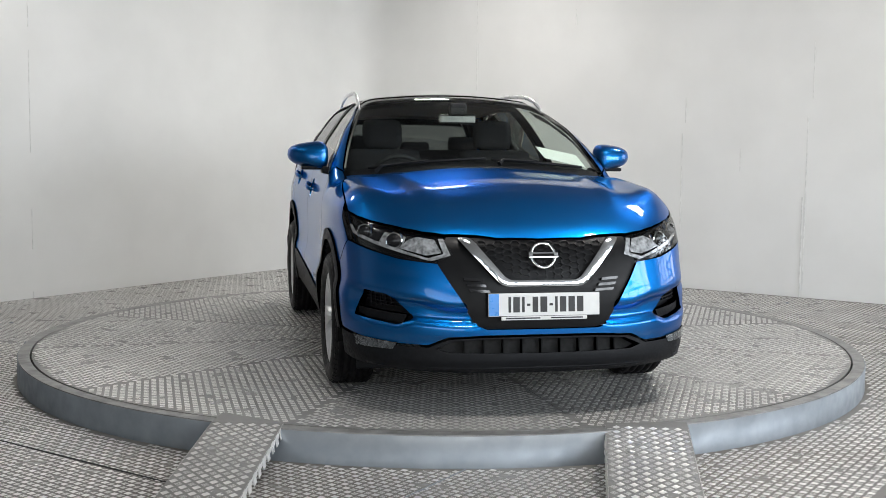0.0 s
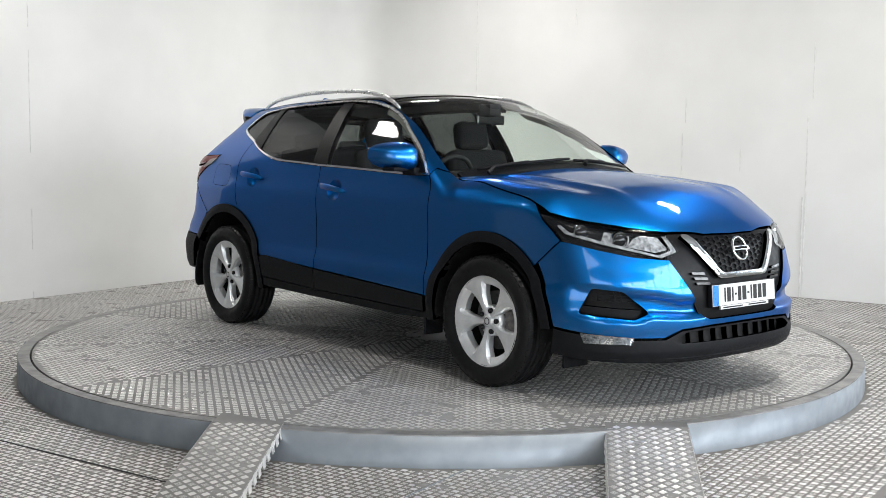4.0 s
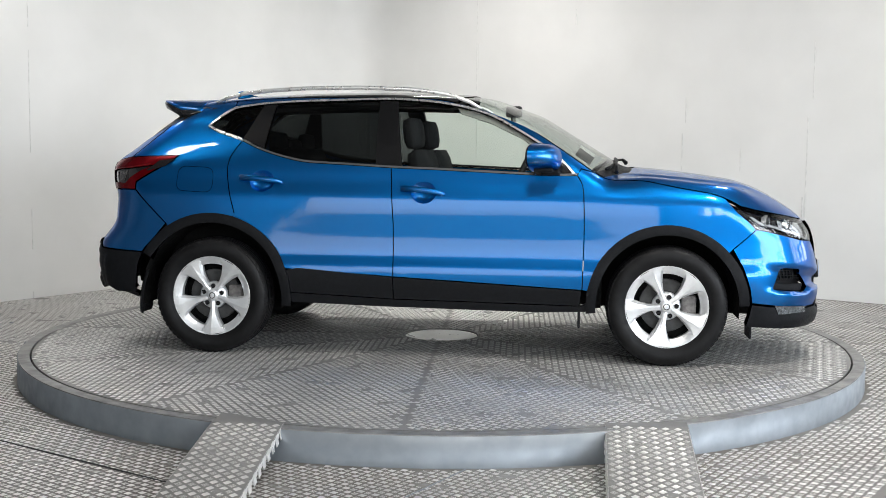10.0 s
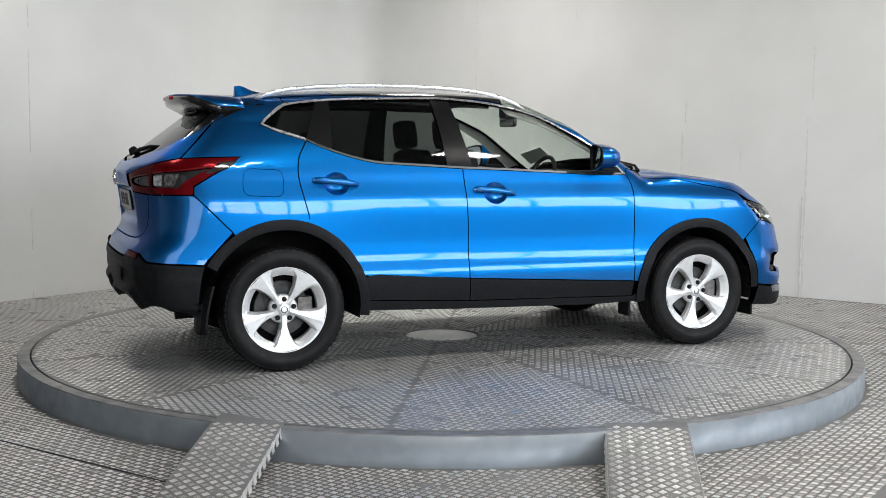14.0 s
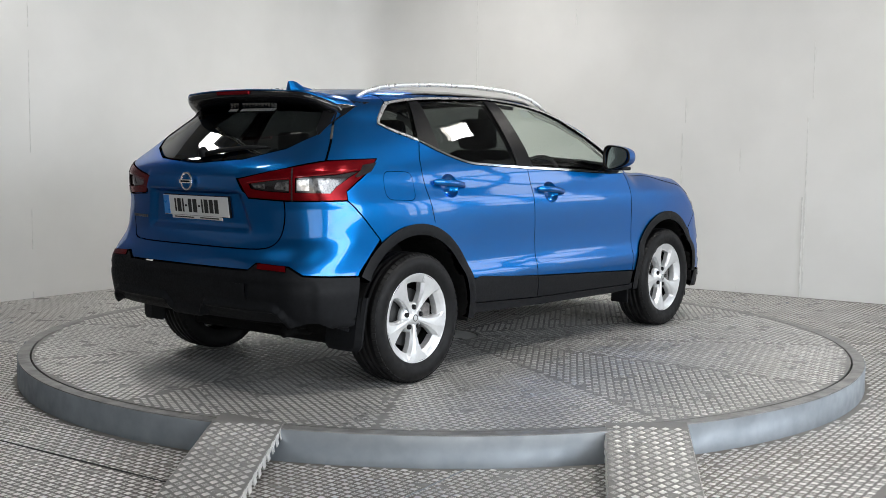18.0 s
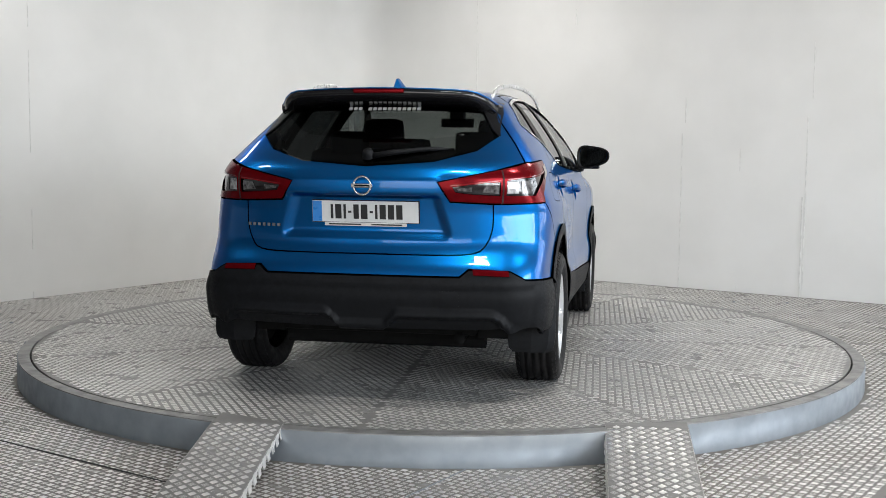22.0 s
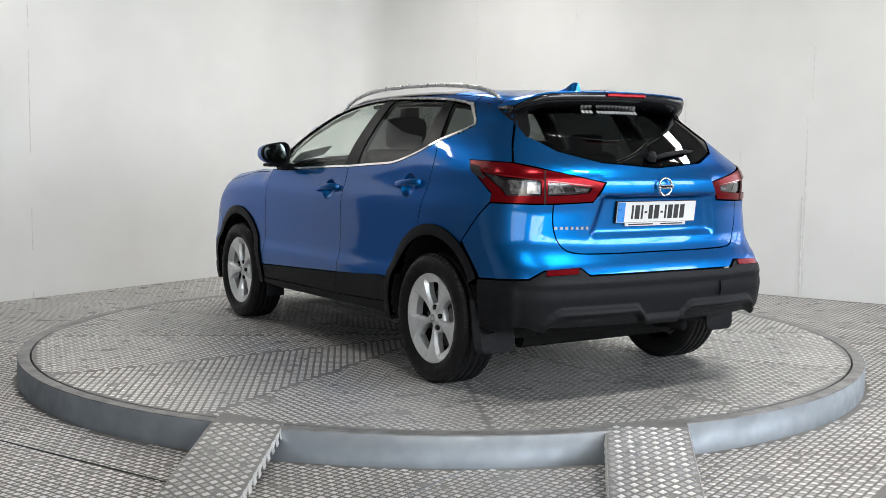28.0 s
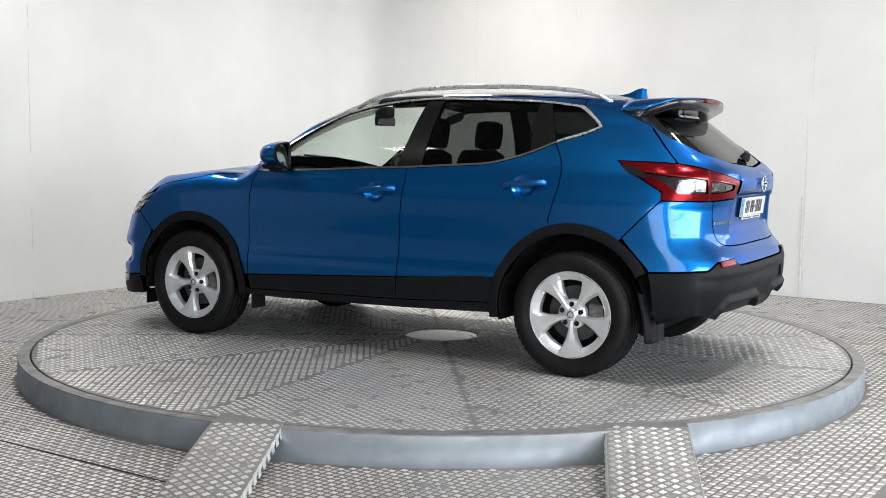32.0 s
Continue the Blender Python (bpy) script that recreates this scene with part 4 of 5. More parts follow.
tailgate = panel("tailgate", "rear", mirrored(tg), BLUE, car, step=0.016, shape=gate_shape)
rear_glass = panel("rear_window", "rear", mirrored([(0.0, 1.112), (-0.323, 1.135), (-0.51, 1.187), (-0.60, 1.25), (-0.50, 1.42), (0.0, 1.45)]), TINTED, car, out=-0.004, deep=0.004, gap=0)
def tail_light(s):
    """A red lens frame round a smoked clear middle."""
    lamp = new("tail_light")
    lamp.parent = car
    outline = arcs("right", [(-1.85, 1.123), (-1.721, 1.129), (-1.542, 1.135), (-1.634, 1.075), (-1.712, 1.032), (-1.794, 0.982), (-1.796, 0.938)], "tail") + arcs("rear", [(-0.690, 0.936), (-0.60, 0.937), (-0.41, 0.945), (-0.352, 1.034), (-0.60, 1.085)], "tail")
    if s < 0:
        outline = flip(outline)
    body_in = [rw(x, -y * s, z) for x, y, z in [(-1.690, 0.818, 1.080), (-1.82, 0.767, 1.060), (-1.894, 0.685, 1.052), (-1.938, 0.625, 1.042), (-1.937, 0.622, 0.974), (-1.837, 0.748, 0.972), (-1.815, 0.772, 1.006), (-1.76, 0.805, 1.048)]]
    gate_in = [rw(x, -y * s, z) for x, y, z in [(-1.952, 0.602, 1.036), (-1.988, 0.542, 1.031), (-2.046, 0.412, 1.012), (-2.041, 0.425, 0.988), (-2.014, 0.484, 0.979), (-1.951, 0.600, 0.973)]]
    panel("red_frame", "tail", outline, RED, lamp, "red lens frame", out=0.004, holes=[body_in, gate_in], step=0.02)
    for hole in (body_in, gate_in):
        panel("smoked_lens", "tail", hole, SMOKED, lamp, "smoked lens", out=-0.006, gap=-0.004, step=0.02)
    for shape_pts, stuff, say in (
            ([(-1.838, 0.748, 1.046), (-1.89, 0.688, 1.042), (-1.89, 0.688, 0.982), (-1.852, 0.733, 0.982)], TAIL_CLEAR, "bright clear lens"),
            ([(-1.90, 0.675, 1.038), (-1.934, 0.628, 1.034), (-1.934, 0.628, 0.982), (-1.90, 0.675, 0.984)], PALE_LENS, "bright clear lens"),
            ([(-1.955, 0.597, 1.028), (-1.985, 0.547, 1.022), (-1.992, 0.532, 0.988), (-1.955, 0.597, 0.982)], TAIL_CLEAR, "bright clear lens"),
            ([(-2.012, 0.490, 1.012), (-2.038, 0.428, 1.005), (-2.035, 0.436, 0.994), (-2.012, 0.490, 0.990)], TAIL_CLEAR, "bright clear lens"),
            ([(-1.715, 0.815, 1.086), (-1.82, 0.767, 1.068), (-1.935, 0.63, 1.050), (-1.935, 0.63, 1.046), (-1.82, 0.767, 1.063), (-1.715, 0.815, 1.081)], DEEP_RED, "deep red light guide"),
            ([(-1.952, 0.602, 1.045), (-2.05, 0.405, 1.020), (-2.05, 0.405, 1.016), (-1.952, 0.602, 1.041)], DEEP_RED, "deep red light guide")):
        lift = 0.0055 if stuff is DEEP_RED else -0.004
        panel("light_guide" if stuff is DEEP_RED else "clear_lens", "tail", [rw(x, -y * s, z) for x, y, z in shape_pts], stuff, lamp, say, out=lift, gap=0, step=0.02, deep=0.003)
    tip = [rw(x, -y * s, z) for x, y, z in [(-1.555, 0.80, 1.119), (-1.665, 0.80, 1.106), (-1.685, 0.80, 1.082), (-1.74, 0.81, 1.05), (-1.725, 0.82, 1.042), (-1.62, 0.82, 1.070)]]
    panel("smoked_lens", "tail", tip, SMOKED, lamp, "smoked lamp tip", out=0.0055, gap=0.003, deep=0.003, step=0.02)
    split = [rw(-1.943, -0.613 * s, 0.935), rw(-1.947, -0.608 * s, 0.935), rw(-1.945, -0.608 * s, 1.088), rw(-1.941, -0.613 * s, 1.088)]
    panel("lamp_joint", "tail", split, GAP, lamp, "dark joint", out=0.0058, gap=0, deep=0.004)
    return lamp


for s in (1, -1):
    tail_light(s)
    refl = [rw(x, y * s, z) for x, y, z in [(-2.11, -0.535, 0.612), (-2.11, -0.535, 0.637), (-2.055, -0.68, 0.630), (-2.055, -0.68, 0.606)]]
    panel("reflector", "tail", refl, RED, car, "red rear reflector", out=0.012, gap=0, step=0.02)


# wheels
def wheel(x, s, turn):
    """A tyre on a five-spoke alloy rim; its face looks along +y before it is turned to its side of the car."""
    w = new("wheel")
    w.parent = car
    w.location = (x, s * 0.775, 0.3385)
    w.rotation_euler = (0, 0, 0 if s > 0 else math.pi)
    prof = [(0.228, 0.082), (0.233, 0.0935), (0.240, 0.1005), (0.247, 0.1015), (0.252, 0.1045), (0.268, 0.1115), (0.290, 0.114), (0.312, 0.1085), (0.326, 0.097), (0.334, 0.086)]
    for g in (0.055, 0.020, -0.020, -0.055):
        prof += [(0.3405, g + 0.008), (0.333, g + 0.006), (0.333, g - 0.006), (0.3405, g - 0.008)]
    prof += [(0.334, -0.086), (0.318, -0.106), (0.28, -0.112), (0.23, -0.08)]
    v, f = lathe(prof, 72, axis="y")
    tyre = mesh_part("tyre", v, f, RUBBER, w, "black road tyre", True)
    # shoulder blocks between the side wall and the tread
    v, f = [], []
    for k in range(60):
        for side in (1, -1):
            a0, a1 = 2 * math.pi * (k + 0.12) / 60, 2 * math.pi * (k + 0.80) / 60
            b = len(v)
            v += [(r * math.cos(a), side * y, r * math.sin(a)) for a in (a0, a1) for r, y in ((0.322, 0.1005), (0.3275, 0.1000), (0.3385, 0.084), (0.333, 0.082))]
            f += [(b, b + 1, b + 5, b + 4), (b + 1, b + 2, b + 6, b + 5), (b + 2, b + 3, b + 7, b + 6), (b, b + 3, b + 2, b + 1), (b + 4, b + 5, b + 6, b + 7)]
    tagged(mesh_part("tread_block", v, f, RUBBER, tyre), "rubber shoulder blocks", kind="stuff")
    v, f = lathe([(0.229, 0.0935), (0.2315, 0.0955), (0.2345, 0.0945), (0.2350, 0.082)], 72, axis="y")
    mesh_part("rim", v, f, ALLOY, w, "silver alloy rim edge", True)
    for k in range(5):
        a = radians(turn + 72 * k)

        def at(r, deg, y):
            t = a + radians(deg)
            return (r * math.cos(t), y, r * math.sin(t))
        # a ridged blade that broadens outwards, with sloping flanks; radius, the blade's edges, its ridge's height
        blade = [(0.034, -24, 20, 0.076), (0.062, -12, 10, 0.080), (0.100, -9.5, 8, 0.084), (0.140, -11, 9, 0.0885), (0.188, -15, 12, 0.0935), (0.206, -17.5, 14, 0.0950), (0.222, -19.5, 15.5, 0.0962), (0.2305, -20.5, 16.5, 0.0966)]
        ledge = {0.188: 0.069, 0.206: 0.083, 0.222: 0.0925, 0.2305: 0.0955}
        v, f = [], []
        for r, d0, d1, y in blade:
            foot = ledge.get(r, y - 0.020)
            v += [at(r, d0 - 3, foot - 0.03), at(r, d0 - 3, foot), at(r, d0, y - 0.003), at(r, 1.5, y), at(r, d1, y - 0.004), at(r, d1 + 4.5, foot), at(r, d1 + 4.5, foot - 0.03)]
        for q in range(len(blade) - 1):
            f += [(q * 7 + e, q * 7 + e + 1, q * 7 + e + 8, q * 7 + e + 7)[::-1] for e in range(6)]
        # the sloping ledge from this blade to the next, over the opening
        outer = [q for q in blade if q[0] in ledge]
        base = len(v)
        for r, d0, d1, y in outer:
            lo, hi = d1 + 4.5, 72 + d0 - 3
            v += [at(r, lo + (hi - lo) * e / 5, ledge[r]) for e in range(6)]
        v += [at(0.1885, outer[0][2] + 4.5 + (64.5 + outer[0][1] - outer[0][2]) * e / 5, 0.03) for e in range(6)]
        f += [(base + 6 * q + e, base + 6 * q + e + 1, base + 6 * q + e + 7, base + 6 * q + e + 6)[::-1] for q in range(3) for e in range(5)]
        f += [(base + 24 + e, base + 25 + e, base + e + 1, base + e)[::-1] for e in range(5)]
        mesh_part("spoke", v, f, ALLOY, w)
        m = Matrix.Translation(at(0.056, 38, 0.074))
        v, f = lathe([(0.0, 0.004), (0.0075, 0.004), (0.009, 0.001), (0.0125, 0.003), (0.0140, 0.001), (0.0145, -0.02)], 10, axis="y")
        mesh_part("wheel_nut", [m @ Vector(q) for q in v], f, GLOSS_BLACK, w)
    v, f = lathe([(0.0, 0.083), (0.022, 0.082), (0.030, 0.079), (0.034, 0.0735), (0.070, 0.064), (0.080, 0.056), (0.082, 0.03)], 30, axis="y")
    mesh_part("hub", v, f, ALLOY, w, "silver wheel hub", True)
    v, f = lathe([(0.014, 0.0838), (0.0165, 0.0850), (0.019, 0.0836)], 24, axis="y")
    mesh_part("hub_badge", v, f, DISC, w, "small round badge", True)
    v, f = lathe([(0.06, 0.012), (0.15, 0.012), (0.152, 0.008), (0.152, -0.008), (0.06, -0.008)], 40, axis="y")
    mesh_part("brake_disc", v, f, DISC, w, "steel brake disc")
    bm = bmesh.new()
    box(bm, (-0.17, -0.02, -0.062), (-0.085, 0.040, 0.062), 0.014)
    part("brake_caliper", bm, CAST_IRON, w, "grey cast brake caliper")
    v, f = lathe([(0.01, -0.03), (0.190, -0.03), (0.190, 0.035)], 32, axis="y")
    mesh_part("inner_barrel", v, f, DARK, w)
    return w


for x in (HUB_X, -HUB_X):
    for s in (1, -1):
        wheel(x, s, 66 if x > 0 else 54)


# ---- the car's fittings ----
def mirror_box(s):
    """A door mirror: painted shell, black foot, glass facing back."""
    m = new("door_mirror")
    m.parent = car

    def loft(rows, n=28):
        """Rounded rings from the glass end to the nose; each row: x, scale, shift inwards, drop."""
        v, f = [], []
        for x, size, inward, drop in rows:
            for k in range(n):
                t = 2 * math.pi * k / n
                c, w = math.cos(t), math.sin(t)
                p = abs(c) ** (2 / 3.4) * (1 if c > 0 else -1)
                q = abs(w) ** (2 / 3.0) * (1 if w > 0 else -1)
                y = 0.920 - inward + 0.112 * size * p
                tall = (0.071 - 0.016 * p) * size
                v.append((x - 0.022 * p * size, s * y, 1.148 - drop + tall * q + (0.010 * p if q < 0 else 0.0) * size))
        for i in range(len(rows) - 1):
            for k in range(n):
                q = (i * n + k, i * n + (k + 1) % n, (i + 1) * n + (k + 1) % n, (i + 1) * n + k)
                f.append(q if s > 0 else q[::-1])
        return v, f, n

    v, f, n = loft([(0.552, 1.0, 0, 0), (0.60, 0.995, 0.001, 0), (0.635, 0.95, 0.005, 0.001), (0.665, 0.86, 0.012, 0.003), (0.69, 0.72, 0.021, 0.006), (0.706, 0.52, 0.03, 0.010), (0.714, 0.28, 0.036, 0.012), (0.716, 0.02, 0.04, 0.013)])
    mesh_part("mirror_shell", v, f, BLUE, m, "blue mirror shell", True)
    v, f, n = loft([(0.560, 0.985, 0, 0), (0.549, 0.998, 0, 0), (0.544, 0.985, 0, 0), (0.541, 0.94, 0, 0), (0.546, 0.88, 0, 0), (0.556, 0.84, 0, 0)])
    f = [q[::-1] for q in f]
    mesh_part("mirror_surround", v, f, SATIN_BLACK, m, "black mirror surround", True)
    v, f, n = loft([(0.549, 0.86, 0, 0), (0.5485, 0.01, 0, 0)])
    f = [q[::-1] for q in f]
    aim = Matrix.Translation((0.551, s * 0.920, 1.148)) @ Matrix.Rotation(radians(7 * s), 4, "Z") @ Matrix.Rotation(radians(5), 4, "Y") @ Matrix.Translation((-0.551, -s * 0.920, -1.148))
    mesh_part("mirror_glass", [aim @ Vector(q) for q in v], f, MIRROR, m, "mirror glass")
    bm = bmesh.new()
    box(bm, (0.565, -0.96, 1.066), (0.675, -0.82, 1.088), 0.010)
    box(bm, (0.60, -0.85, 1.045), (0.715, -0.76, 1.088), 0.016)
    bmesh.ops.scale(bm, vec=(1, s * -1.0, 1), verts=bm.verts)
    if s > 0:
        bmesh.ops.reverse_faces(bm, faces=bm.faces)
    part("mirror_foot", bm, PLASTIC, m, "black mirror foot")
    panel("mirror_mount", "right" if s < 0 else "left", [(0.775, 1.06), (0.60, 1.062), (0.64, 1.178), (0.72, 1.105)], SATIN_BLACK, m, "black corner trim at the mirror's foot", out=0.0005, gap=0, deep=0.008)
    return m


for s in (-1, 1):
    mirror_box(s)
    # roof rail
    pts = [(0.235, 1.436), (0.17, 1.474), (0.08, 1.506), (-0.04, 1.531), (-0.2, 1.548), (-0.5, 1.557), (-0.8, 1.554), (-1.05, 1.540), (-1.22, 1.521), (-1.33, 1.495), (-1.40, 1.462)]
    v, f = tube([(x, s * (0.540 + 0.045 * (x + 0.6)), z - 0.010) for x, z in pts], [0.006] + [0.0080] * 9 + [0.006], 10)
    v = [(x, y, z - 0.008 if k % 10 in (6, 7, 8, 9) else z) for k, (x, y, z) in enumerate(v)]
    mesh_part("roof_rail", v, f, SATIN_TRIM, car, "satin silver roof rail", True)
    # arch liner and mud flap
    for cx in (HUB_X, -HUB_X):
        v, f = [], []
        n, liner = 24, (0.401 if cx > 0 else 0.428)
        for k in range(n + 1):
            t = radians(-8 + 196 * k / n)
            for y in (0.872 if cx > 0 else 0.868, 0.50):
                v.append((cx + liner * math.cos(t), s * y, HUB_Z + liner * math.sin(t)))
        f = [(2 * k, 2 * k + 1, 2 * k + 3, 2 * k + 2) for k in range(n)]
        v.append((cx, s * 0.50, HUB_Z))
        f += [(2 * k + 1, 2 * k + 3, len(v) - 1) for k in range(n)]
        mesh_part("arch_liner", v, f, DARK, car)
    v, f = [], []
    for k, (z, back, outer, inner) in enumerate(((0.47, -1.742, 0.880, 0.70), (0.40, -1.762, 0.884, 0.68), (0.33, -1.776, 0.886, 0.66), (0.27, -1.782, 0.884, 0.655), (0.235, -1.784, 0.878, 0.66), (0.215, -1.785, 0.862, 0.68))):
        for y, bow in ((outer, 0.030), (outer - 0.03, 0.010), ((outer + inner) / 2, 0.0), (inner, 0.006)):
            v += [(back + bow, s * y, z), (back + bow + 0.012, s * y, z)]
    for k in range(5):
        for q in range(3):
            a = k * 8 + q * 2
            f += [(a, a + 2, a + 10, a + 8), (a + 1, a + 9, a + 11, a + 3)]
        f += [(k * 8, k * 8 + 8, k * 8 + 9, k * 8 + 1), (k * 8 + 6, k * 8 + 7, k * 8 + 15, k * 8 + 14)]
    f += [(40 + 2 * q, 42 + 2 * q, 43 + 2 * q, 41 + 2 * q) for q in range(3)]
    mesh_part("mud_flap", v, f, PLASTIC, car, "black rear mud flap")
    bm = bmesh.new()
    box(bm, (0.825, 0.74, 0.20), (0.840, 0.865, 0.32), 0.005)
    bmesh.ops.scale(bm, vec=(1, s, 1), verts=bm.verts)
    part("mud_flap", bm, PLASTIC, car, "black front mud flap")
    bm = bmesh.new()
    box(bm, (1.79, 0.62, 0.155), (1.805, 0.79, 0.25), 0.006)
    bmesh.ops.scale(bm, vec=(1, s, 1), verts=bm.verts)
    part("air_deflector", bm, PLASTIC, car, "black air deflector flap")
    # inner door trim
    panel("door_trim", "right" if s < 0 else "left", [(0.80, 0.33), (-0.78, 0.33), (-0.86, 0.60), (-1.12, 0.86), (-1.18, 1.20), (-0.95, 1.13), (-0.66, 1.09), (0.3, 1.05), (0.78, 1.04)], TRIM, car, "dark inner door trim", out=-0.055, gap=0, step=0.08)

# underside and blocks behind the panels
bm = bmesh.new()
box(bm, (-1.80, -0.50, 0.285), (1.98, 0.50, 0.36), 0.02)
box(bm, (-0.82, -0.80, 0.295), (0.82, 0.80, 0.36), 0.02)
box(bm, (0.98, -0.50, 0.25), (2.04, 0.50, 0.72), 0.05)
box(bm, (-1.93, -0.49, 0.345), (-0.98, 0.49, 0.66), 0.05)
box(bm, (0.88, -0.78, 0.3), (0.96, 0.78, 0.95), 0.02)
part("underbody", bm, DARK, car, "dark underside")
bm = bmesh.new()
box(bm, (-1.93, -0.485, 0.66), (-0.80, 0.485, 0.80), 0.04)
part("boot_floor", bm, TRIM, car)
v, f = tube([(-1.55, -0.40, 0.25), (-1.72, -0.41, 0.275), (-1.84, -0.42, 0.27)], [0.03, 0.03, 0.028], 12)
mesh_part("exhaust_pipe", v, f, DARK, car, "dark exhaust pipe", True)
v, f = tube([(-1.60, -0.52, 0.24), (-1.62, 0.52, 0.24)], 0.045, 10)
mesh_part("rear_axle", v, f, DARK, car)

# cowl and wipers
panel("cowl", "top", sym([(1.185, 0.0), (1.13, -0.45), (1.0, -0.72), (0.92, -0.715), (0.985, -0.45), (1.035, 0.0)]), PLASTIC, car, "black plastic cowl", out=-0.006, gap=0)
for y0, y1 in ((-0.62, 0.02), (0.05, 0.60)):
    pts = []
    for k in range(9):
        t = k / 8
        y = y0 + (y1 - y0) * t
        m = on_skin("top", 1.055 - 0.22 * y * y + 0.010 * math.sin(3 * t) - 0.015 * t, y, 0.012)
        pts.append(m.translation)
    v, f = tube(pts, 0.009, 6)
    mesh_part("wiper", v, f, PLASTIC, car, "black windscreen wiper", True)
    v, f = tube([pts[4] + Vector((0.0, 0, 0.008)), pts[1] + Vector((0.04, -0.01, 0.004)), pts[0] + Vector((0.06, 0.03, -0.02))], [0.006, 0.009, 0.014], 6)
    mesh_part("wiper_arm", v, f, PLASTIC, car)

# antenna fin
v = []
for t, w, h in ((0.0, 0.010, 0.0), (0.40, 0.020, 0.020), (0.72, 0.022, 0.048), (0.9, 0.020, 0.056), (1.05, 0.014, 0.054)):
    x = -1.250 - 0.160 * t
    z = float(TOP(x))
    v += [(x, -w * 1.5, z), (x, w * 1.5, z), (x, w * 0.3, z + h), (x, -w * 0.3, z + h)]
f = [(k * 4 + e, k * 4 + (e + 1) % 4, k * 4 + 4 + (e + 1) % 4, k * 4 + 4 + e)[::-1] for k in range(4) for e in range(4)] + [(0, 1, 2, 3), (19, 18, 17, 16)]
mesh_part("antenna", v, f, BLUE, car, "blue shark fin aerial")

# roof spoiler
def spoiler():
    n, rows = 26, 6
    tv, tf, uv, uf = [], [], [], []
    for i in range(n + 1):
        y = -0.575 + 1.15 * i / n
        q, nn, hh = cast("top", np.array([[-1.475, y]]))
        z0 = float(q[0, 2]) + 0.003
        edge = max(0.0, (abs(y) - 0.44) / 0.135)
        xt, zt = -1.805 + 0.26 * y * y + 0.12 * edge ** 2, 1.480 - 0.06 * y * y - 0.055 * edge ** 2
        for k in range(rows + 1):
            t = k / rows
            tv.append((-1.475 + (xt + 1.475) * t, y * (1 - 0.015 * t), z0 + (zt - z0) * t + 0.003 * math.sin(math.pi * t)))
        uv += [(xt + 0.006, y * 0.985, zt - 0.003), (xt - 0.005, y * 0.985, zt - 0.016), (xt + 0.002, y * 0.98, zt - 0.042), (xt + 0.05, y * 0.97, zt - 0.062), (-1.63, y * 0.95, 1.375 - 0.05 * y * y)]
    for i in range(n):
        for k in range(rows):
            a = i * (rows + 1) + k
            tf.append((a, a + 1, a + rows + 2, a + rows + 1)[::-1])
        for k in range(4):
            a = i * 5 + k
            uf.append((a, a + 1, a + 6, a + 5)[::-1])
    for i in (0, n):
        a = len(uv)
        uv += [tv[i * (rows + 1) + k] for k in range(rows + 1)] + uv[i * 5 + 1:i * 5 + 5]
        uf.append(tuple(range(a, len(uv))))
    top = mesh_part("spoiler", tv, tf, BLUE, car, "blue roof spoiler", True)
    m = top.modifiers.new("thick", "SOLIDIFY")
    m.thickness, m.offset = 0.006, -1
    under = mesh_part("spoiler_underside", uv, uf, GLOSS_BLACK, top, "gloss black spoiler underside", True)
    m = under.modifiers.new("thick", "SOLIDIFY")
    m.thickness, m.offset = 0.004, -1
    bm = bmesh.new()
    box(bm, (-1.818, -0.128, 1.452), (-1.79, 0.128, 1.472), 0.006)
    part("brake_light", bm, RED, top, "red high brake light")
    for s in (-1, 1):
        panel("spoiler_fin", "rear", [(s * y, z) for y, z in ((0.603, 1.245), (0.592, 1.30), (0.588, 1.36), (0.565, 1.42), (0.44, 1.432), (0.50, 1.37), (0.560, 1.28))], SATIN_BLACK, top, "black spoiler fin beside the rear window", out=0.001, gap=0, deep=0.02)


spoiler()

# rear wiper, lettering bars on the rear window, boot lettering bars
v, f = tube([(-2.005, -0.02, 1.150), (-1.985, -0.12, 1.168), (-1.945, -0.28, 1.185), (-1.90, -0.395, 1.185)], [0.014, 0.013, 0.011, 0.006], 8)
mesh_part("rear_wiper", v, f, PLASTIC, car, "black rear wiper", True)
v, f = lathe([(0.0, 0.03), (0.018, 0.028), (0.026, 0.012), (0.03, -0.01)], 14)
m = on_skin("rear", 0.0, 1.145, 0.012)
mesh_part("wiper_pivot", [m @ Vector(q) for q in v], f, PLASTIC, car, smooth=True)
for k in range(15):
    if k in (3,):
        continue
    y = 0.185 - k * 0.0252
    panel("window_lettering", "rear", [(y, 1.372), (y - 0.018, 1.372), (y - 0.018, 1.386), (y, 1.386)], WHITE, rear_glass, out=0.003, gap=0, deep=0.002, step=0.02)
for k in range(7):
    y = 0.600 - k * 0.0265
    panel("boot_lettering", "rear", [(y, 0.815), (y - 0.014, 0.815), (y - 0.014, 0.829), (y, 0.829)], STEEL, tailgate, out=0.005, gap=0, deep=0.006, step=0.02)
# the bumper's towing cover
panel("towing_cover", "rear", [(-0.377, 0.540), (-0.466, 0.541), (-0.468, 0.472), (-0.378, 0.470)], PLASTIC, car, "square towing eye cover", out=0.0095, gap=0, deep=0.003)


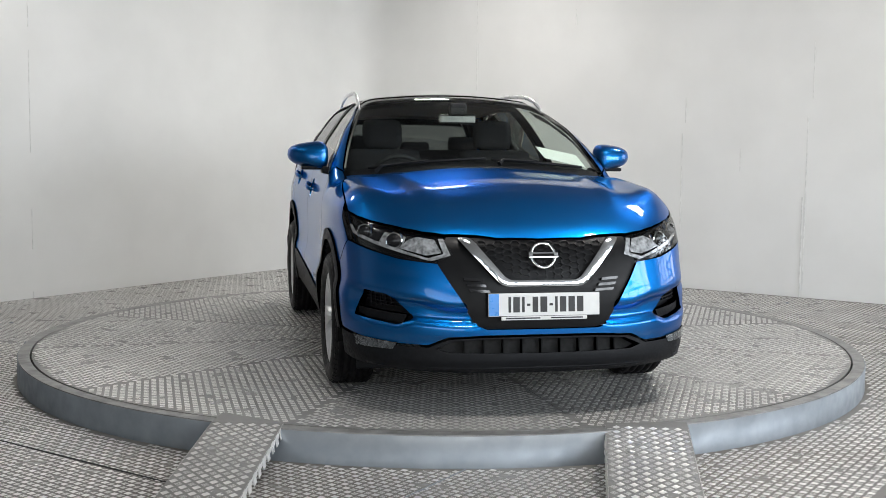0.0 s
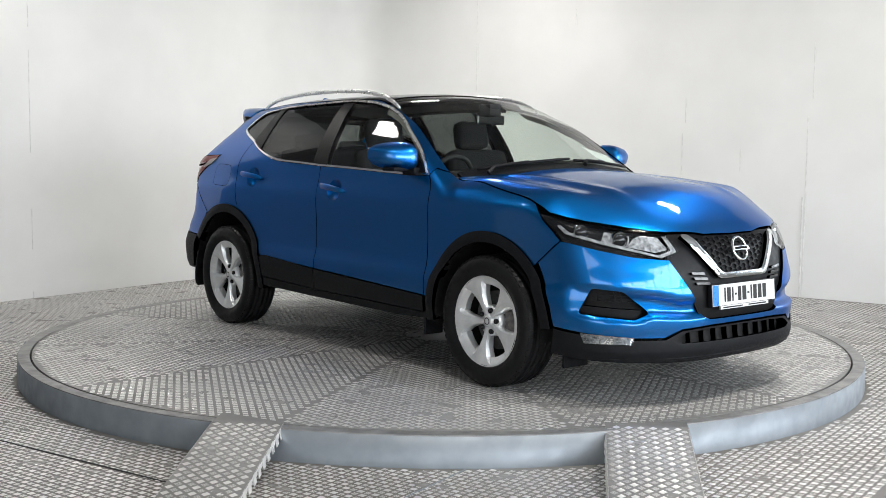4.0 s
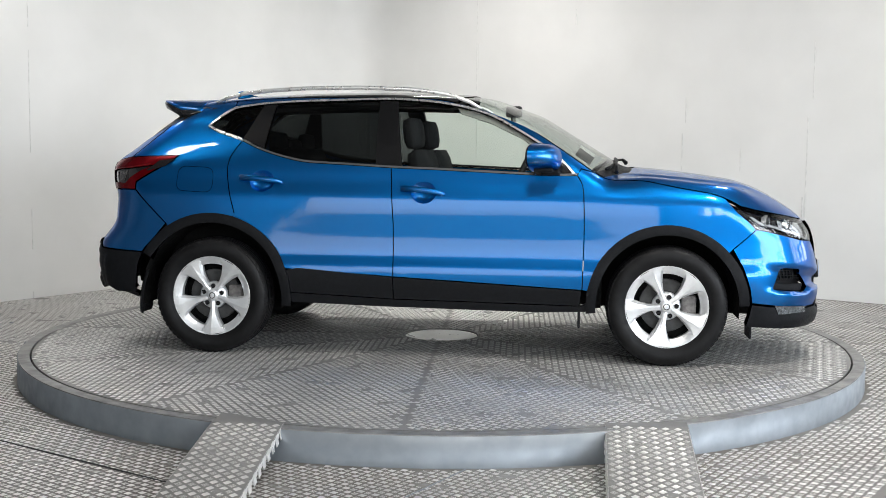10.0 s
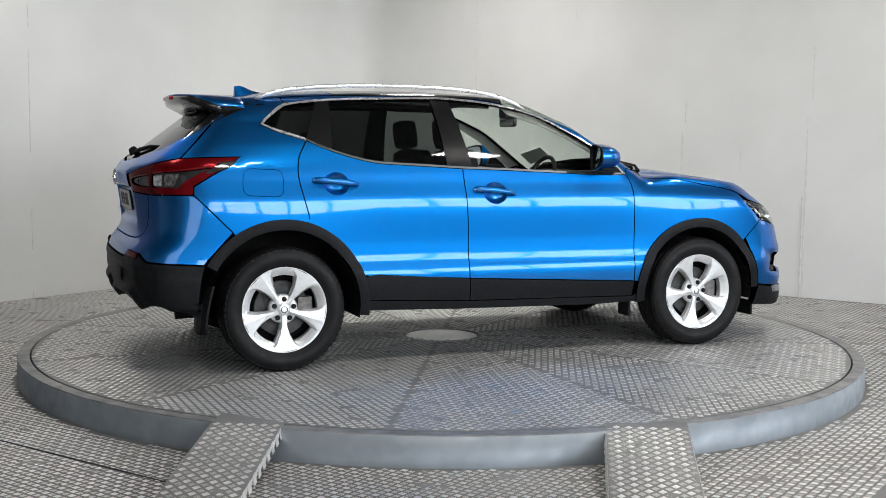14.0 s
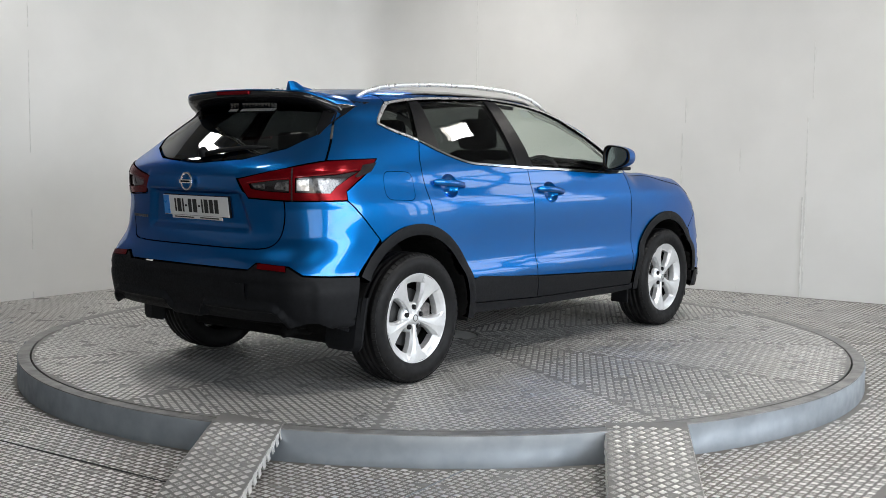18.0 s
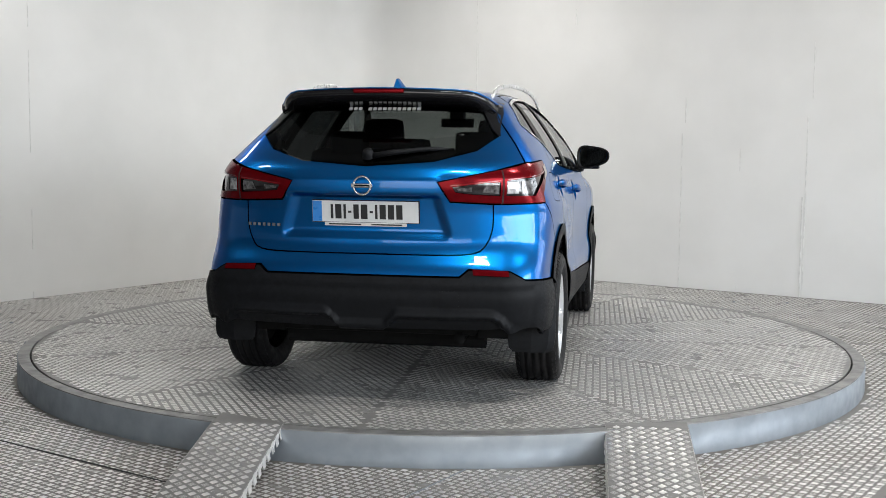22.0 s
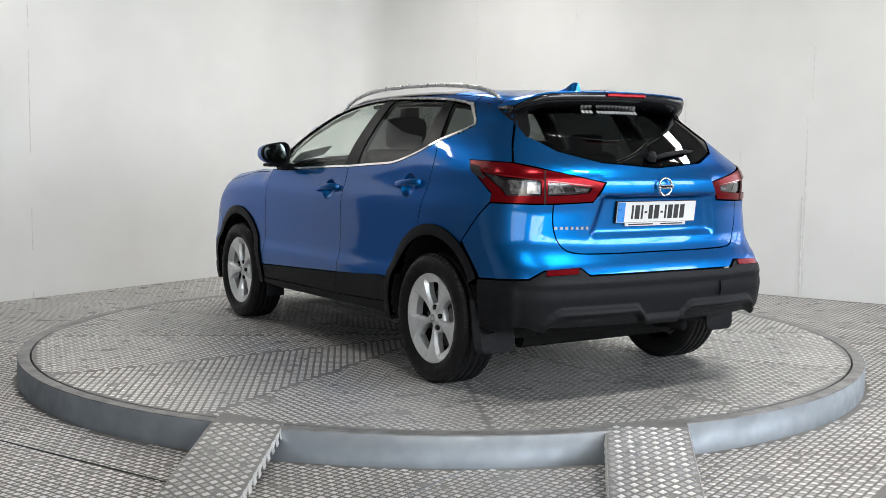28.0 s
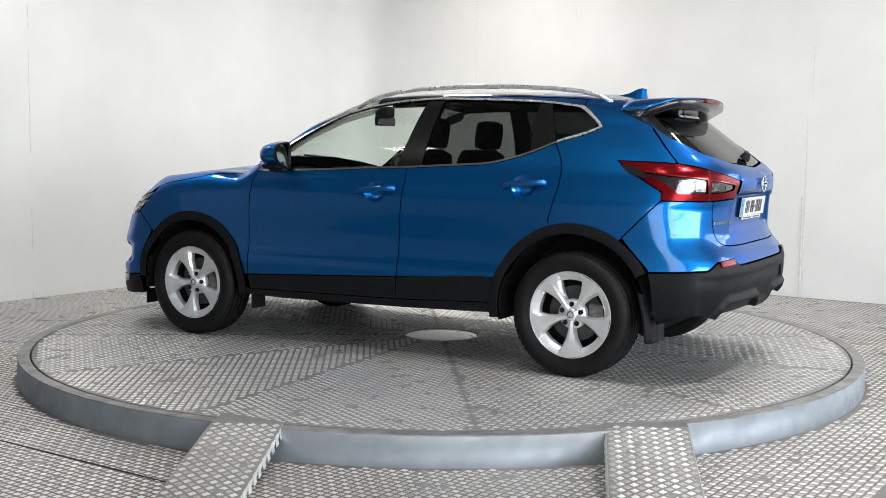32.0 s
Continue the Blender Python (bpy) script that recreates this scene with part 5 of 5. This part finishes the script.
def number_plate(view, parent, z, out):
    """A white plate with a blue band at its right-hand end of the car or its left, and dark bars in place of the characters."""
    m = on_skin(view, 0.0, z, out)
    plate = new("number_plate")
    plate.parent = parent
    tagged(plate, "white number plate with a blue end band")
    def slab_on(name, x0, x1, y0, y1, z0, z1, material, label="", r=0.0):
        bm = bmesh.new()
        box(bm, (x0, y0, z0), (x1, y1, z1), r, None)
        bmesh.ops.transform(bm, matrix=m, verts=bm.verts)
        part(name, bm, material, plate, label)
    slab_on("plate_holder", -0.263, 0.263, -0.054, 0.053, -0.02, 0.004, PLASTIC, "black plate holder", 0.003)
    slab_on("plate_face", -0.260, 0.260, -0.050, 0.050, 0.004, 0.008, WHITE, "white plate face", 0.0015)
    slab_on("band", -0.258, -0.212, -0.048, 0.048, 0.008, 0.0095, EU_BLUE, "blue band")
    x = -0.168
    for wide in (0.012, 0.030, 0.012, 0.016, 0.026, 0.032, 0.016, 0.012, 0.030, 0.030, 0.030):
        if wide == 0.016:
            slab_on("plate_bar", x, x + wide, -0.006, 0.004, 0.008, 0.0092, INK)
        else:
            slab_on("plate_bar", x, x + wide, -0.034, 0.034, 0.008, 0.0092, INK)
        x += wide + 0.0105
    slab_on("dealer_strip", -0.20, 0.20, -0.068, -0.052, 0.0, 0.008, WHITE, "white strip with small grey bars", 0.001)
    for a, b in ((-0.18, -0.02), (0.03, 0.18)):
        slab_on("strip_bar", a, b, -0.063, -0.057, 0.008, 0.009, INK)
    return plate


number_plate("ahead", car, 0.508, 0.004)
number_plate("rear", car, 0.890, -0.020)


def badge(view, z, out, r, parent):
    """A chrome ring with a bar across it."""
    m = on_skin(view, 0.0, z, out)
    b = new("badge")
    b.parent = parent
    tagged(b, "round chrome badge with a bar across")
    v, f = [], []
    for k in range(36):
        t = 2 * math.pi * k / 36
        for j in range(8):
            a = 2 * math.pi * j / 8
            rr = r * 0.90 + r * 0.12 * math.cos(a)
            v.append(m @ Vector((rr * math.cos(t), rr * math.sin(t), r * 0.12 * math.sin(a))))
    f = [(k * 8 + j, ((k + 1) % 36) * 8 + j, ((k + 1) % 36) * 8 + (j + 1) % 8, k * 8 + (j + 1) % 8) for k in range(36) for j in range(8)]
    mesh_part("ring", v, f, CHROME, b, smooth=True)
    bm = bmesh.new()
    box(bm, (-r * 1.12, -r * 0.21, -r * 0.10), (r * 1.12, r * 0.21, r * 0.18), r * 0.06, None)
    bmesh.ops.transform(bm, matrix=m, verts=bm.verts)
    part("bar", bm, CHROME, b)
    bm = bmesh.new()
    box(bm, (-r * 0.8, -r * 0.09, r * 0.17), (r * 0.8, r * 0.09, r * 0.195), 0.0, None)
    bmesh.ops.transform(bm, matrix=m, verts=bm.verts)
    part("bar_inlay", bm, DARK, b)


badge("ahead", 0.714, 0.020, 0.062, car)
badge("rear", 1.015, 0.026, 0.046, tailgate)

# front grille: chrome V, honeycomb, side slats, lower intake
V = [(-0.386, 0.792), (-0.192, 0.586), (0.192, 0.586), (0.386, 0.792), (0.322, 0.790), (0.166, 0.612), (-0.166, 0.612), (-0.322, 0.790)]
panel("chrome_surround", "ahead", round_corners(V, 0.03), CHROME, grille, "wide chrome V-shaped surround", out=0.012, bulge=0.008, gap=0, step=0.015, deep=0.03)


def honeycomb():
    """Hexagonal cells between the arms of the V, as raised rims."""
    v, f = [], []
    rx, rz = 0.026, 0.0135
    pts = []
    for row in range(14):
        z = 0.625 + row * rz * 1.0
        lim = 0.165 + (z - 0.618) * 0.88
        for col in range(-12, 13):
            y = col * rx * 3 + (rx * 1.5 if row % 2 else 0)
            if abs(y) + rx > lim or z + rz > 0.795:
                continue
            pts.append((y, z))
    for y, z in pts:
        b = len(v)
        for scale, lift in ((0.98, 0.0), (0.84, 0.0)):
            for k in range(6):
                t = math.pi * k / 3
                v.append((y + rx * scale * math.cos(t), z + rz * 1.1 * scale * math.sin(t)))
        f += [(b + k, b + (k + 1) % 6, b + 6 + (k + 1) % 6, b + 6 + k) for k in range(6)]
    flat = np.array(v)
    q, n, h = cast("ahead", flat)
    front, back = q - n * 0.006, q - n * 0.022
    m = len(flat)
    allv = [tuple(p) for p in front] + [tuple(p) for p in back]
    faces = list(f)
    for a, b, c, d in f:
        faces.append((d + m, c + m, c, d))
    mesh_part("honeycomb", allv, faces, HONEY, grille, "black honeycomb grille mesh")


honeycomb()
for s in (-1, 1):
    for k in range(3):
        z = 0.560 + k * 0.024
        y0, y1 = 0.245 + 0.70 * (z - 0.56), 0.335 + 0.5 * (z - 0.56)
        panel("slat", "ahead", [(s * y0, z), (s * y1, z + 0.004), (s * (y1 + 0.006), z + 0.016), (s * (y0 + 0.006), z + 0.012)], GLOSS_BLACK, grille, out=0.002, gap=0, deep=0.02)
for k in range(9):
    y = -0.36 + 0.09 * k
    panel("intake_rib", "ahead", [(y - 0.003, 0.290), (y + 0.003, 0.290), (y + 0.003, 0.360), (y - 0.003, 0.360)], DARK, car, out=-0.026, gap=0, deep=0.03)
lip_pts = [on_skin("front", fw(2.2, 0.1 * k, 0.235)[0] if abs(k) < 6 else fw(1.9, 0.1 * k, 0.235)[0], 0.226, -0.003).translation for k in range(-7, 8)]
v, f = tube(lip_pts, 0.011, 8)
mesh_part("front_lip", v, f, PLASTIC, car, "black front lip", True)


# ---- inside the car ----
def seat(x, y, wide, headrest=True):
    st = new("seat")
    st.parent = car
    tagged(st, "dark cloth car seat")
    bm = bmesh.new()
    box(bm, (x - 0.02, y - wide / 2, 0.52), (x + 0.50, y + wide / 2, 0.68), 0.06)
    part("cushion", bm, CLOTH, st).data.shade_smooth()
    bm = bmesh.new()
    box(bm, (-0.06, -wide / 2, 0.0), (0.08, wide / 2, 0.60), 0.069, Matrix.Translation((x - 0.02, y, 0.60)) @ Matrix.Rotation(radians(-14), 4, "Y"))
    part("backrest", bm, CLOTH, st).data.shade_smooth()
    if headrest:
        bm = bmesh.new()
        box(bm, (-0.055, -0.13, 0.0), (0.055, 0.13, 0.19), 0.054, Matrix.Translation((x - 0.18, y, 1.185)) @ Matrix.Rotation(radians(-8), 4, "Y"))
        part("headrest", bm, CLOTH, st).data.shade_smooth()


for y in (-0.37, 0.37):
    seat(0.0, y, 0.50)
seat(-0.88, 0.0, 1.20, False)
for y in (-0.36, 0.0, 0.36):
    bm = bmesh.new()
    box(bm, (-1.09, y - 0.11, 1.14), (-1.01, y + 0.11, 1.28 if y else 1.24), 0.035)
    part("headrest", bm, CLOTH, car, "dark rear headrest").data.shade_smooth()
bm = bmesh.new()
box(bm, (0.60, -0.70, 0.70), (0.98, 0.70, 1.035), 0.08)
box(bm, (0.52, -0.62, 0.86), (0.80, -0.14, 1.065), 0.05)
part("dashboard", bm, TRIM, car, "black dashboard").data.shade_smooth()
v, f = [], []
tilt = Matrix.Translation((0.44, -0.37, 0.985)) @ Matrix.Rotation(radians(-66), 4, "Y")
for k in range(32):
    t = 2 * math.pi * k / 32
    for j in range(8):
        a = 2 * math.pi * j / 8
        rr = 0.175 + 0.014 * math.cos(a)
        v.append(tilt @ Vector((rr * math.cos(t), rr * math.sin(t), 0.014 * math.sin(a))))
f = [(k * 8 + j, ((k + 1) % 32) * 8 + j, ((k + 1) % 32) * 8 + (j + 1) % 8, k * 8 + (j + 1) % 8) for k in range(32) for j in range(8)]
wheel_rim = mesh_part("steering_wheel", v, f, TRIM, car, "black steering wheel", True)
bm = bmesh.new()
box(bm, (-0.05, -0.165, -0.02), (0.04, 0.165, 0.015), 0.015, tilt)
part("steering_hub", bm, TRIM, wheel_rim)
bm = bmesh.new()
box(bm, (0.385, -0.115, 1.335), (0.41, 0.115, 1.395), 0.012)
part("rear_view_mirror", bm, GLOSS_BLACK, car, "black rear-view mirror")
bm = bmesh.new()
box(bm, (0.35, -0.05, 1.39), (0.45, 0.05, 1.46), 0.015)
part("mirror_mount", bm, TRIM, car)
panel("headliner", "top", sym([(0.10, 0.0), (0.05, -0.48), (-1.0, -0.50), (-1.45, -0.46), (-1.46, 0.0)]), HEADLINER, car, "pale grey headliner", out=-0.045, gap=0, step=0.09)
for s in (-1, 1):
    panel("pillar_lining", "right" if s < 0 else "left", [(0.77, 1.075), (0.62, 1.182), (0.48, 1.272), (0.3, 1.357), (0.12, 1.412)] + SCREEN_SIDE[:-2], HEADLINER, car, "grey pillar lining", out=-0.03, gap=0, deep=0.004)
# a paper notice behind the windscreen
q = [on_skin("top", x, y, -0.012).translation for x, y in ((0.93, 0.40), (0.90, 0.66), (0.80, 0.63), (0.83, 0.37))]
v = [tuple(p) for p in q] + [tuple(p - Vector((0.0008, 0, 0.001))) for p in q]
mesh_part("paper_notice", v, [(0, 1, 2, 3), (7, 6, 5, 4), (0, 4, 5, 1), (1, 5, 6, 2), (2, 6, 7, 3), (3, 7, 4, 0)], PAPER, car, "white paper notice behind the windscreen")


# the body stands a little taller than its side outlines; the wheels keep their round shape
for ob in car.children_recursive:
    if ob.type == "MESH" and ob.parent.name.split(".")[0] not in ("wheel", "tyre"):
        for vert in ob.data.vertices:
            vert.co.z *= TALL


# ---- tread plate: raised bars in groups of five, turned from group to group ----
CELL = 0.0375


def tread_bars(parent, inside, lo, hi, angle, z, bars=5):
    """All the raised bars of a sheet whose groups lie at that angle, joined into one mesh; even groups are made
    smaller.
    """
    c, s = math.cos(angle), math.sin(angle)
    reach = max(abs(v) for v in (*lo, *hi)) * 1.5
    n = int(reach / CELL) + 1
    i, j = np.meshgrid(np.arange(-n, n + 1), np.arange(-n, n + 1))
    i, j = i.ravel(), j.ravel()
    x, y = (i * c - j * s) * CELL, (i * s + j * c) * CELL
    ok = (x > lo[0]) & (x < hi[0]) & (y > lo[1]) & (y < hi[1])
    i, j, x, y = i[ok], j[ok], x[ok], y[ok]
    ok = inside(x, y)
    i, j, x, y = i[ok], j[ok], x[ok], y[ok]
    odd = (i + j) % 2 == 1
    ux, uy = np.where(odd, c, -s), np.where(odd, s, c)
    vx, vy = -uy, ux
    # even groups thinner and lower: their bright and dark contrast is built into the shape
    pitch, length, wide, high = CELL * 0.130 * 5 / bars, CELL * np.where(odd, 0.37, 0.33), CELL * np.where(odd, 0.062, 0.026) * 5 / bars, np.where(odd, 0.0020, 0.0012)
    verts, faces = [], []
    for k in range(bars):
        off = (k - (bars - 1) / 2) * pitch
        cx, cy = x + vx * off, y + vy * off
        for a, b, h in ((-1, -1, 0), (1, -1, 0), (1, 1, 0), (-1, 1, 0), (-0.8, 0, 1), (0.8, 0, 1)):
            verts.append(np.stack([cx + ux * a * length + vx * b * wide, cy + uy * a * length + vy * b * wide, z + h * high + 0 * cx], 1))
    m = len(x)
    v = np.stack(verts, 1).reshape(-1, 3)
    base = np.arange(m * bars) * 6
    quads = np.stack([base, base + 1, base + 5, base + 4, base + 2, base + 3, base + 4, base + 5], 1).reshape(-1, 4)
    tris = np.stack([base + 3, base, base + 4, base + 1, base + 2, base + 5], 1).reshape(-1, 3)
    me = bpy.data.meshes.new("tread_relief")
    me.vertices.add(len(v))
    me.vertices.foreach_set("co", v.ravel())
    loops = np.concatenate([quads.ravel(), tris.ravel()])
    me.loops.add(len(loops))
    me.loops.foreach_set("vertex_index", loops.astype(np.int32))
    starts = np.concatenate([np.arange(len(quads)) * 4, len(quads) * 4 + np.arange(len(tris)) * 3])
    me.polygons.add(len(starts))
    me.polygons.foreach_set("loop_start", starts.astype(np.int32))
    me.update(calc_edges=True)
    me.validate()
    me.materials.append(TREAD_BAR)
    ob = new("tread_relief", me)
    ob.parent = parent
    return tagged(ob, "raised aluminium tread bars", kind="stuff")


ROOM_TURN = math.atan2(ALONG_RIGHT.y, ALONG_RIGHT.x)


def floor_inside(x, y):
    r = np.hypot(x, y)
    a = (x - CORNER.x) * ALONG_LEFT.x + (y - CORNER.y) * ALONG_LEFT.y
    b = (x - CORNER.x) * ALONG_RIGHT.x + (y - CORNER.y) * ALONG_RIGHT.y
    return (r > R_RIM + 0.02) & (a > 0.03) & (b > 0.03) & (b < 7.6)


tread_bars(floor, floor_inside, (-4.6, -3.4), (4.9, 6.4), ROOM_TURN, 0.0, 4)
for plate, mid in DECK_PLATES:
    a0 = mid

    def in_sector(x, y, a0=a0):
        r = np.hypot(x, y)
        d = (np.arctan2(y, x) - a0 + math.pi) % (2 * math.pi) - math.pi
        return (r < R_DECK - 0.012) & (r > 0.26) & (np.abs(d) < math.pi / 12) & (r * np.sin(math.pi / 12 - np.abs(d)) > 0.014)

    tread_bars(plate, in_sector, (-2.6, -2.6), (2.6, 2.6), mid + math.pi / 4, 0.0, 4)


def ramp(x0, x1, y0, y1, slant, label):
    """A folded tread plate ramp from the kerb down to the floor, with a toothed side flange."""
    ob = tagged(new("ramp"), label, "ramp", "access ramps", "thing")
    wide, run, tilt = x1 - x0, 1.02, math.atan2(DECK, 1.02)
    ob.matrix_world = Matrix.Translation(((x0 + x1) / 2, (y0 + y1) / 2, DECK + 0.007)) @ Euler((0, 0, math.atan2(y1 - y0, x1 - x0) * 0.25 + slant)).to_matrix().to_4x4()
    half, drop = wide / 2, DECK + 0.004
    ends = [(-half, 0.17 if x0 < 0 else 0.03), (half, 0.02 if x0 < 0 else 0.10)]
    t = 0.004
    v = [(-half, ends[0][1], 0), (half, ends[1][1], 0), (-half, 0, 0), (half, 0, 0), (-half, -run, -drop), (half, -run, -drop)]
    v += [(x, y, z - t) for x, y, z in v]
    f = [(0, 2, 3, 1), (2, 4, 5, 3), (7, 9, 8, 6), (9, 11, 10, 8), (0, 1, 7, 6), (1, 3, 9, 7), (3, 5, 11, 9), (5, 4, 10, 11), (4, 2, 8, 10), (2, 0, 6, 8)]
    mesh_part("ramp_plate", v, f, TREAD, ob)
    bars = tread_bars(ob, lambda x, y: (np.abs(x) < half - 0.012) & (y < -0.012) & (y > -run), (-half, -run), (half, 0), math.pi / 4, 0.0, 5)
    bars.rotation_euler = (tilt, 0, 0)
    for s in (-1, 1):
        fv, ff = [], []
        n = 27
        for k in range(n):
            ya, yb = -run * k / n, -run * (k + 1) / n
            za, zb = -drop * k / n, -drop * (k + 1) / n
            deep = 0.045 if k % 2 else 0.034
            lowa, lowb = max(za - deep, -drop - 0.004), max(zb - deep, -drop - 0.004)
            b = len(fv)
            x = s * half
            lean = 0.006 * s * (1 if k % 2 else -0.4)
            fv += [(x, ya, za), (x, yb, zb), (x + lean, yb, lowb), (x + lean, ya, lowa), (x - s * 0.003, ya, za), (x - s * 0.003, yb, zb), (x + lean - s * 0.003, yb, lowb), (x + lean - s * 0.003, ya, lowa)]
            ff += [(b, b + 1, b + 2, b + 3), (b + 7, b + 6, b + 5, b + 4), (b + 3, b + 2, b + 6, b + 7), (b + 1, b, b + 4, b + 5), (b, b + 3, b + 7, b + 4), (b + 2, b + 1, b + 5, b + 6)]
        mesh_part("side_flange", fv, ff, TREAD_BAR, ob, "bright jagged cut edge")
    return ob


ramp(-1.008, -0.687, -2.395, -2.494, -0.01, "aluminium tread plate ramp with jagged cut edge leaning on the kerb")
ramp(0.725, 1.087, -2.499, -2.385, -0.20, "aluminium tread plate ramp with straight edge leaning on the kerb")

# a floor sheet's open joint beside the ramp, and a pale weld between the ramps
for name, p, q, wide, material, label in (("floor_seam", (-3.3, -1.368), (-1.10, -2.849), 0.010, GAP, "dark open joint between floor plates"), ("floor_weld", (-0.139, -3.018), (0.106, -2.625), 0.006, STEEL, "pale welded joint in the floor plates")):
    d = (Vector(q) - Vector(p)).normalized()
    n = Vector((-d.y, d.x)) * wide / 2
    c = [Vector(p) + n, Vector(p) - n, Vector(q) - n, Vector(q) + n]
    mesh_part(name, [(w.x, w.y, z) for z in (0.0, 0.003) for w in c], [(4, 5, 6, 7), (0, 1, 5, 4), (1, 2, 6, 5), (2, 3, 7, 6), (3, 0, 4, 7)], material, floor, label)


def wall_joint(owner, a, b, z0, z1, inward, wide, deep):
    """A thin upright joint strip on a wall."""
    base = spot(a, b)
    along = Vector((-inward.y, inward.x, 0))
    v = [tuple(base + along * u + inward * w + Vector((0, 0, z))) for z in (z0, z1) for u, w in ((-wide / 2, 0), (wide / 2, 0), (wide / 2 - 0.001, deep), (-wide / 2 + 0.001, deep))]
    mesh_part("joint", v, [(0, 1, 2, 3), (7, 6, 5, 4), (0, 4, 5, 1), (1, 5, 6, 2), (2, 6, 7, 3), (3, 7, 4, 0)], JOINT, owner)


for z0, z1 in ((0.0, 0.06), (0.44, 0.80), (1.30, 2.20), (2.40, 2.9), (3.0, HIGH)):
    wall_joint(wall_left, 4.50, 0.0, z0, z1, ALONG_RIGHT, 0.008, 0.003)
for b, z0, z1 in ((1.76, 1.0, 1.9), (1.76, 2.0, 2.55), (1.76, 2.65, HIGH), (3.0, 2.68, 2.85), (4.22, 0.0, 1.55), (4.25, 1.65, 1.9), (4.82, 1.18, 1.40), (4.82, 0.02, 0.06), (5.46, 0.0, 1.7), (5.50, 1.85, 2.4)):
    wall_joint(wall_right, 0.0, b, z0, z1, ALONG_LEFT, 0.010, 0.004)
wall_joint(wall_right, 0.0, 5.435, 0.0, 0.95, ALONG_LEFT, 0.014, 0.010)
for bx, by in ((2.664, 2.812), (3.136, 2.769), (-3.3, 1.2), (-2.86, 0.33)):
    v, f = lathe([(0.0, 0.012), (0.010, 0.011), (0.014, 0.006), (0.020, 0.0)], 10)
    b = tagged(mesh_part("floor_bolt", v, f, STEEL, None, smooth=True), "small bolt head in the tread plate floor", "bolt", "floor bolts", "thing")
    b.location = (bx, by, 0.0)


# ---- movement ----
def motions():
    """The turntable and the car on it turn slowly the same way."""
    off_x, off_y = 0.0567, -0.0111
    start, speed = -78.26, 7.1514  # degrees, degrees a second
    times = [0, 0.1, 0.3] + [0.5 * k for k in range(2, 63)] + [31.5, 31.7, 31.9, 32]
    times = sorted(set(times))
    rows_t, rows_c = [], []
    for t in times:
        a = start + speed * t
        c, s = math.cos(radians(a)), math.sin(radians(a))
        rows_t.append((t, pose(0, 0, DECK, 0, 0, a)))
        rows_c.append((t, pose(c * off_x - s * off_y, s * off_x + c * off_y, DECK, 0, 0, a)))
    walk(table, rows_t)
    walk(car, rows_c)


motions()
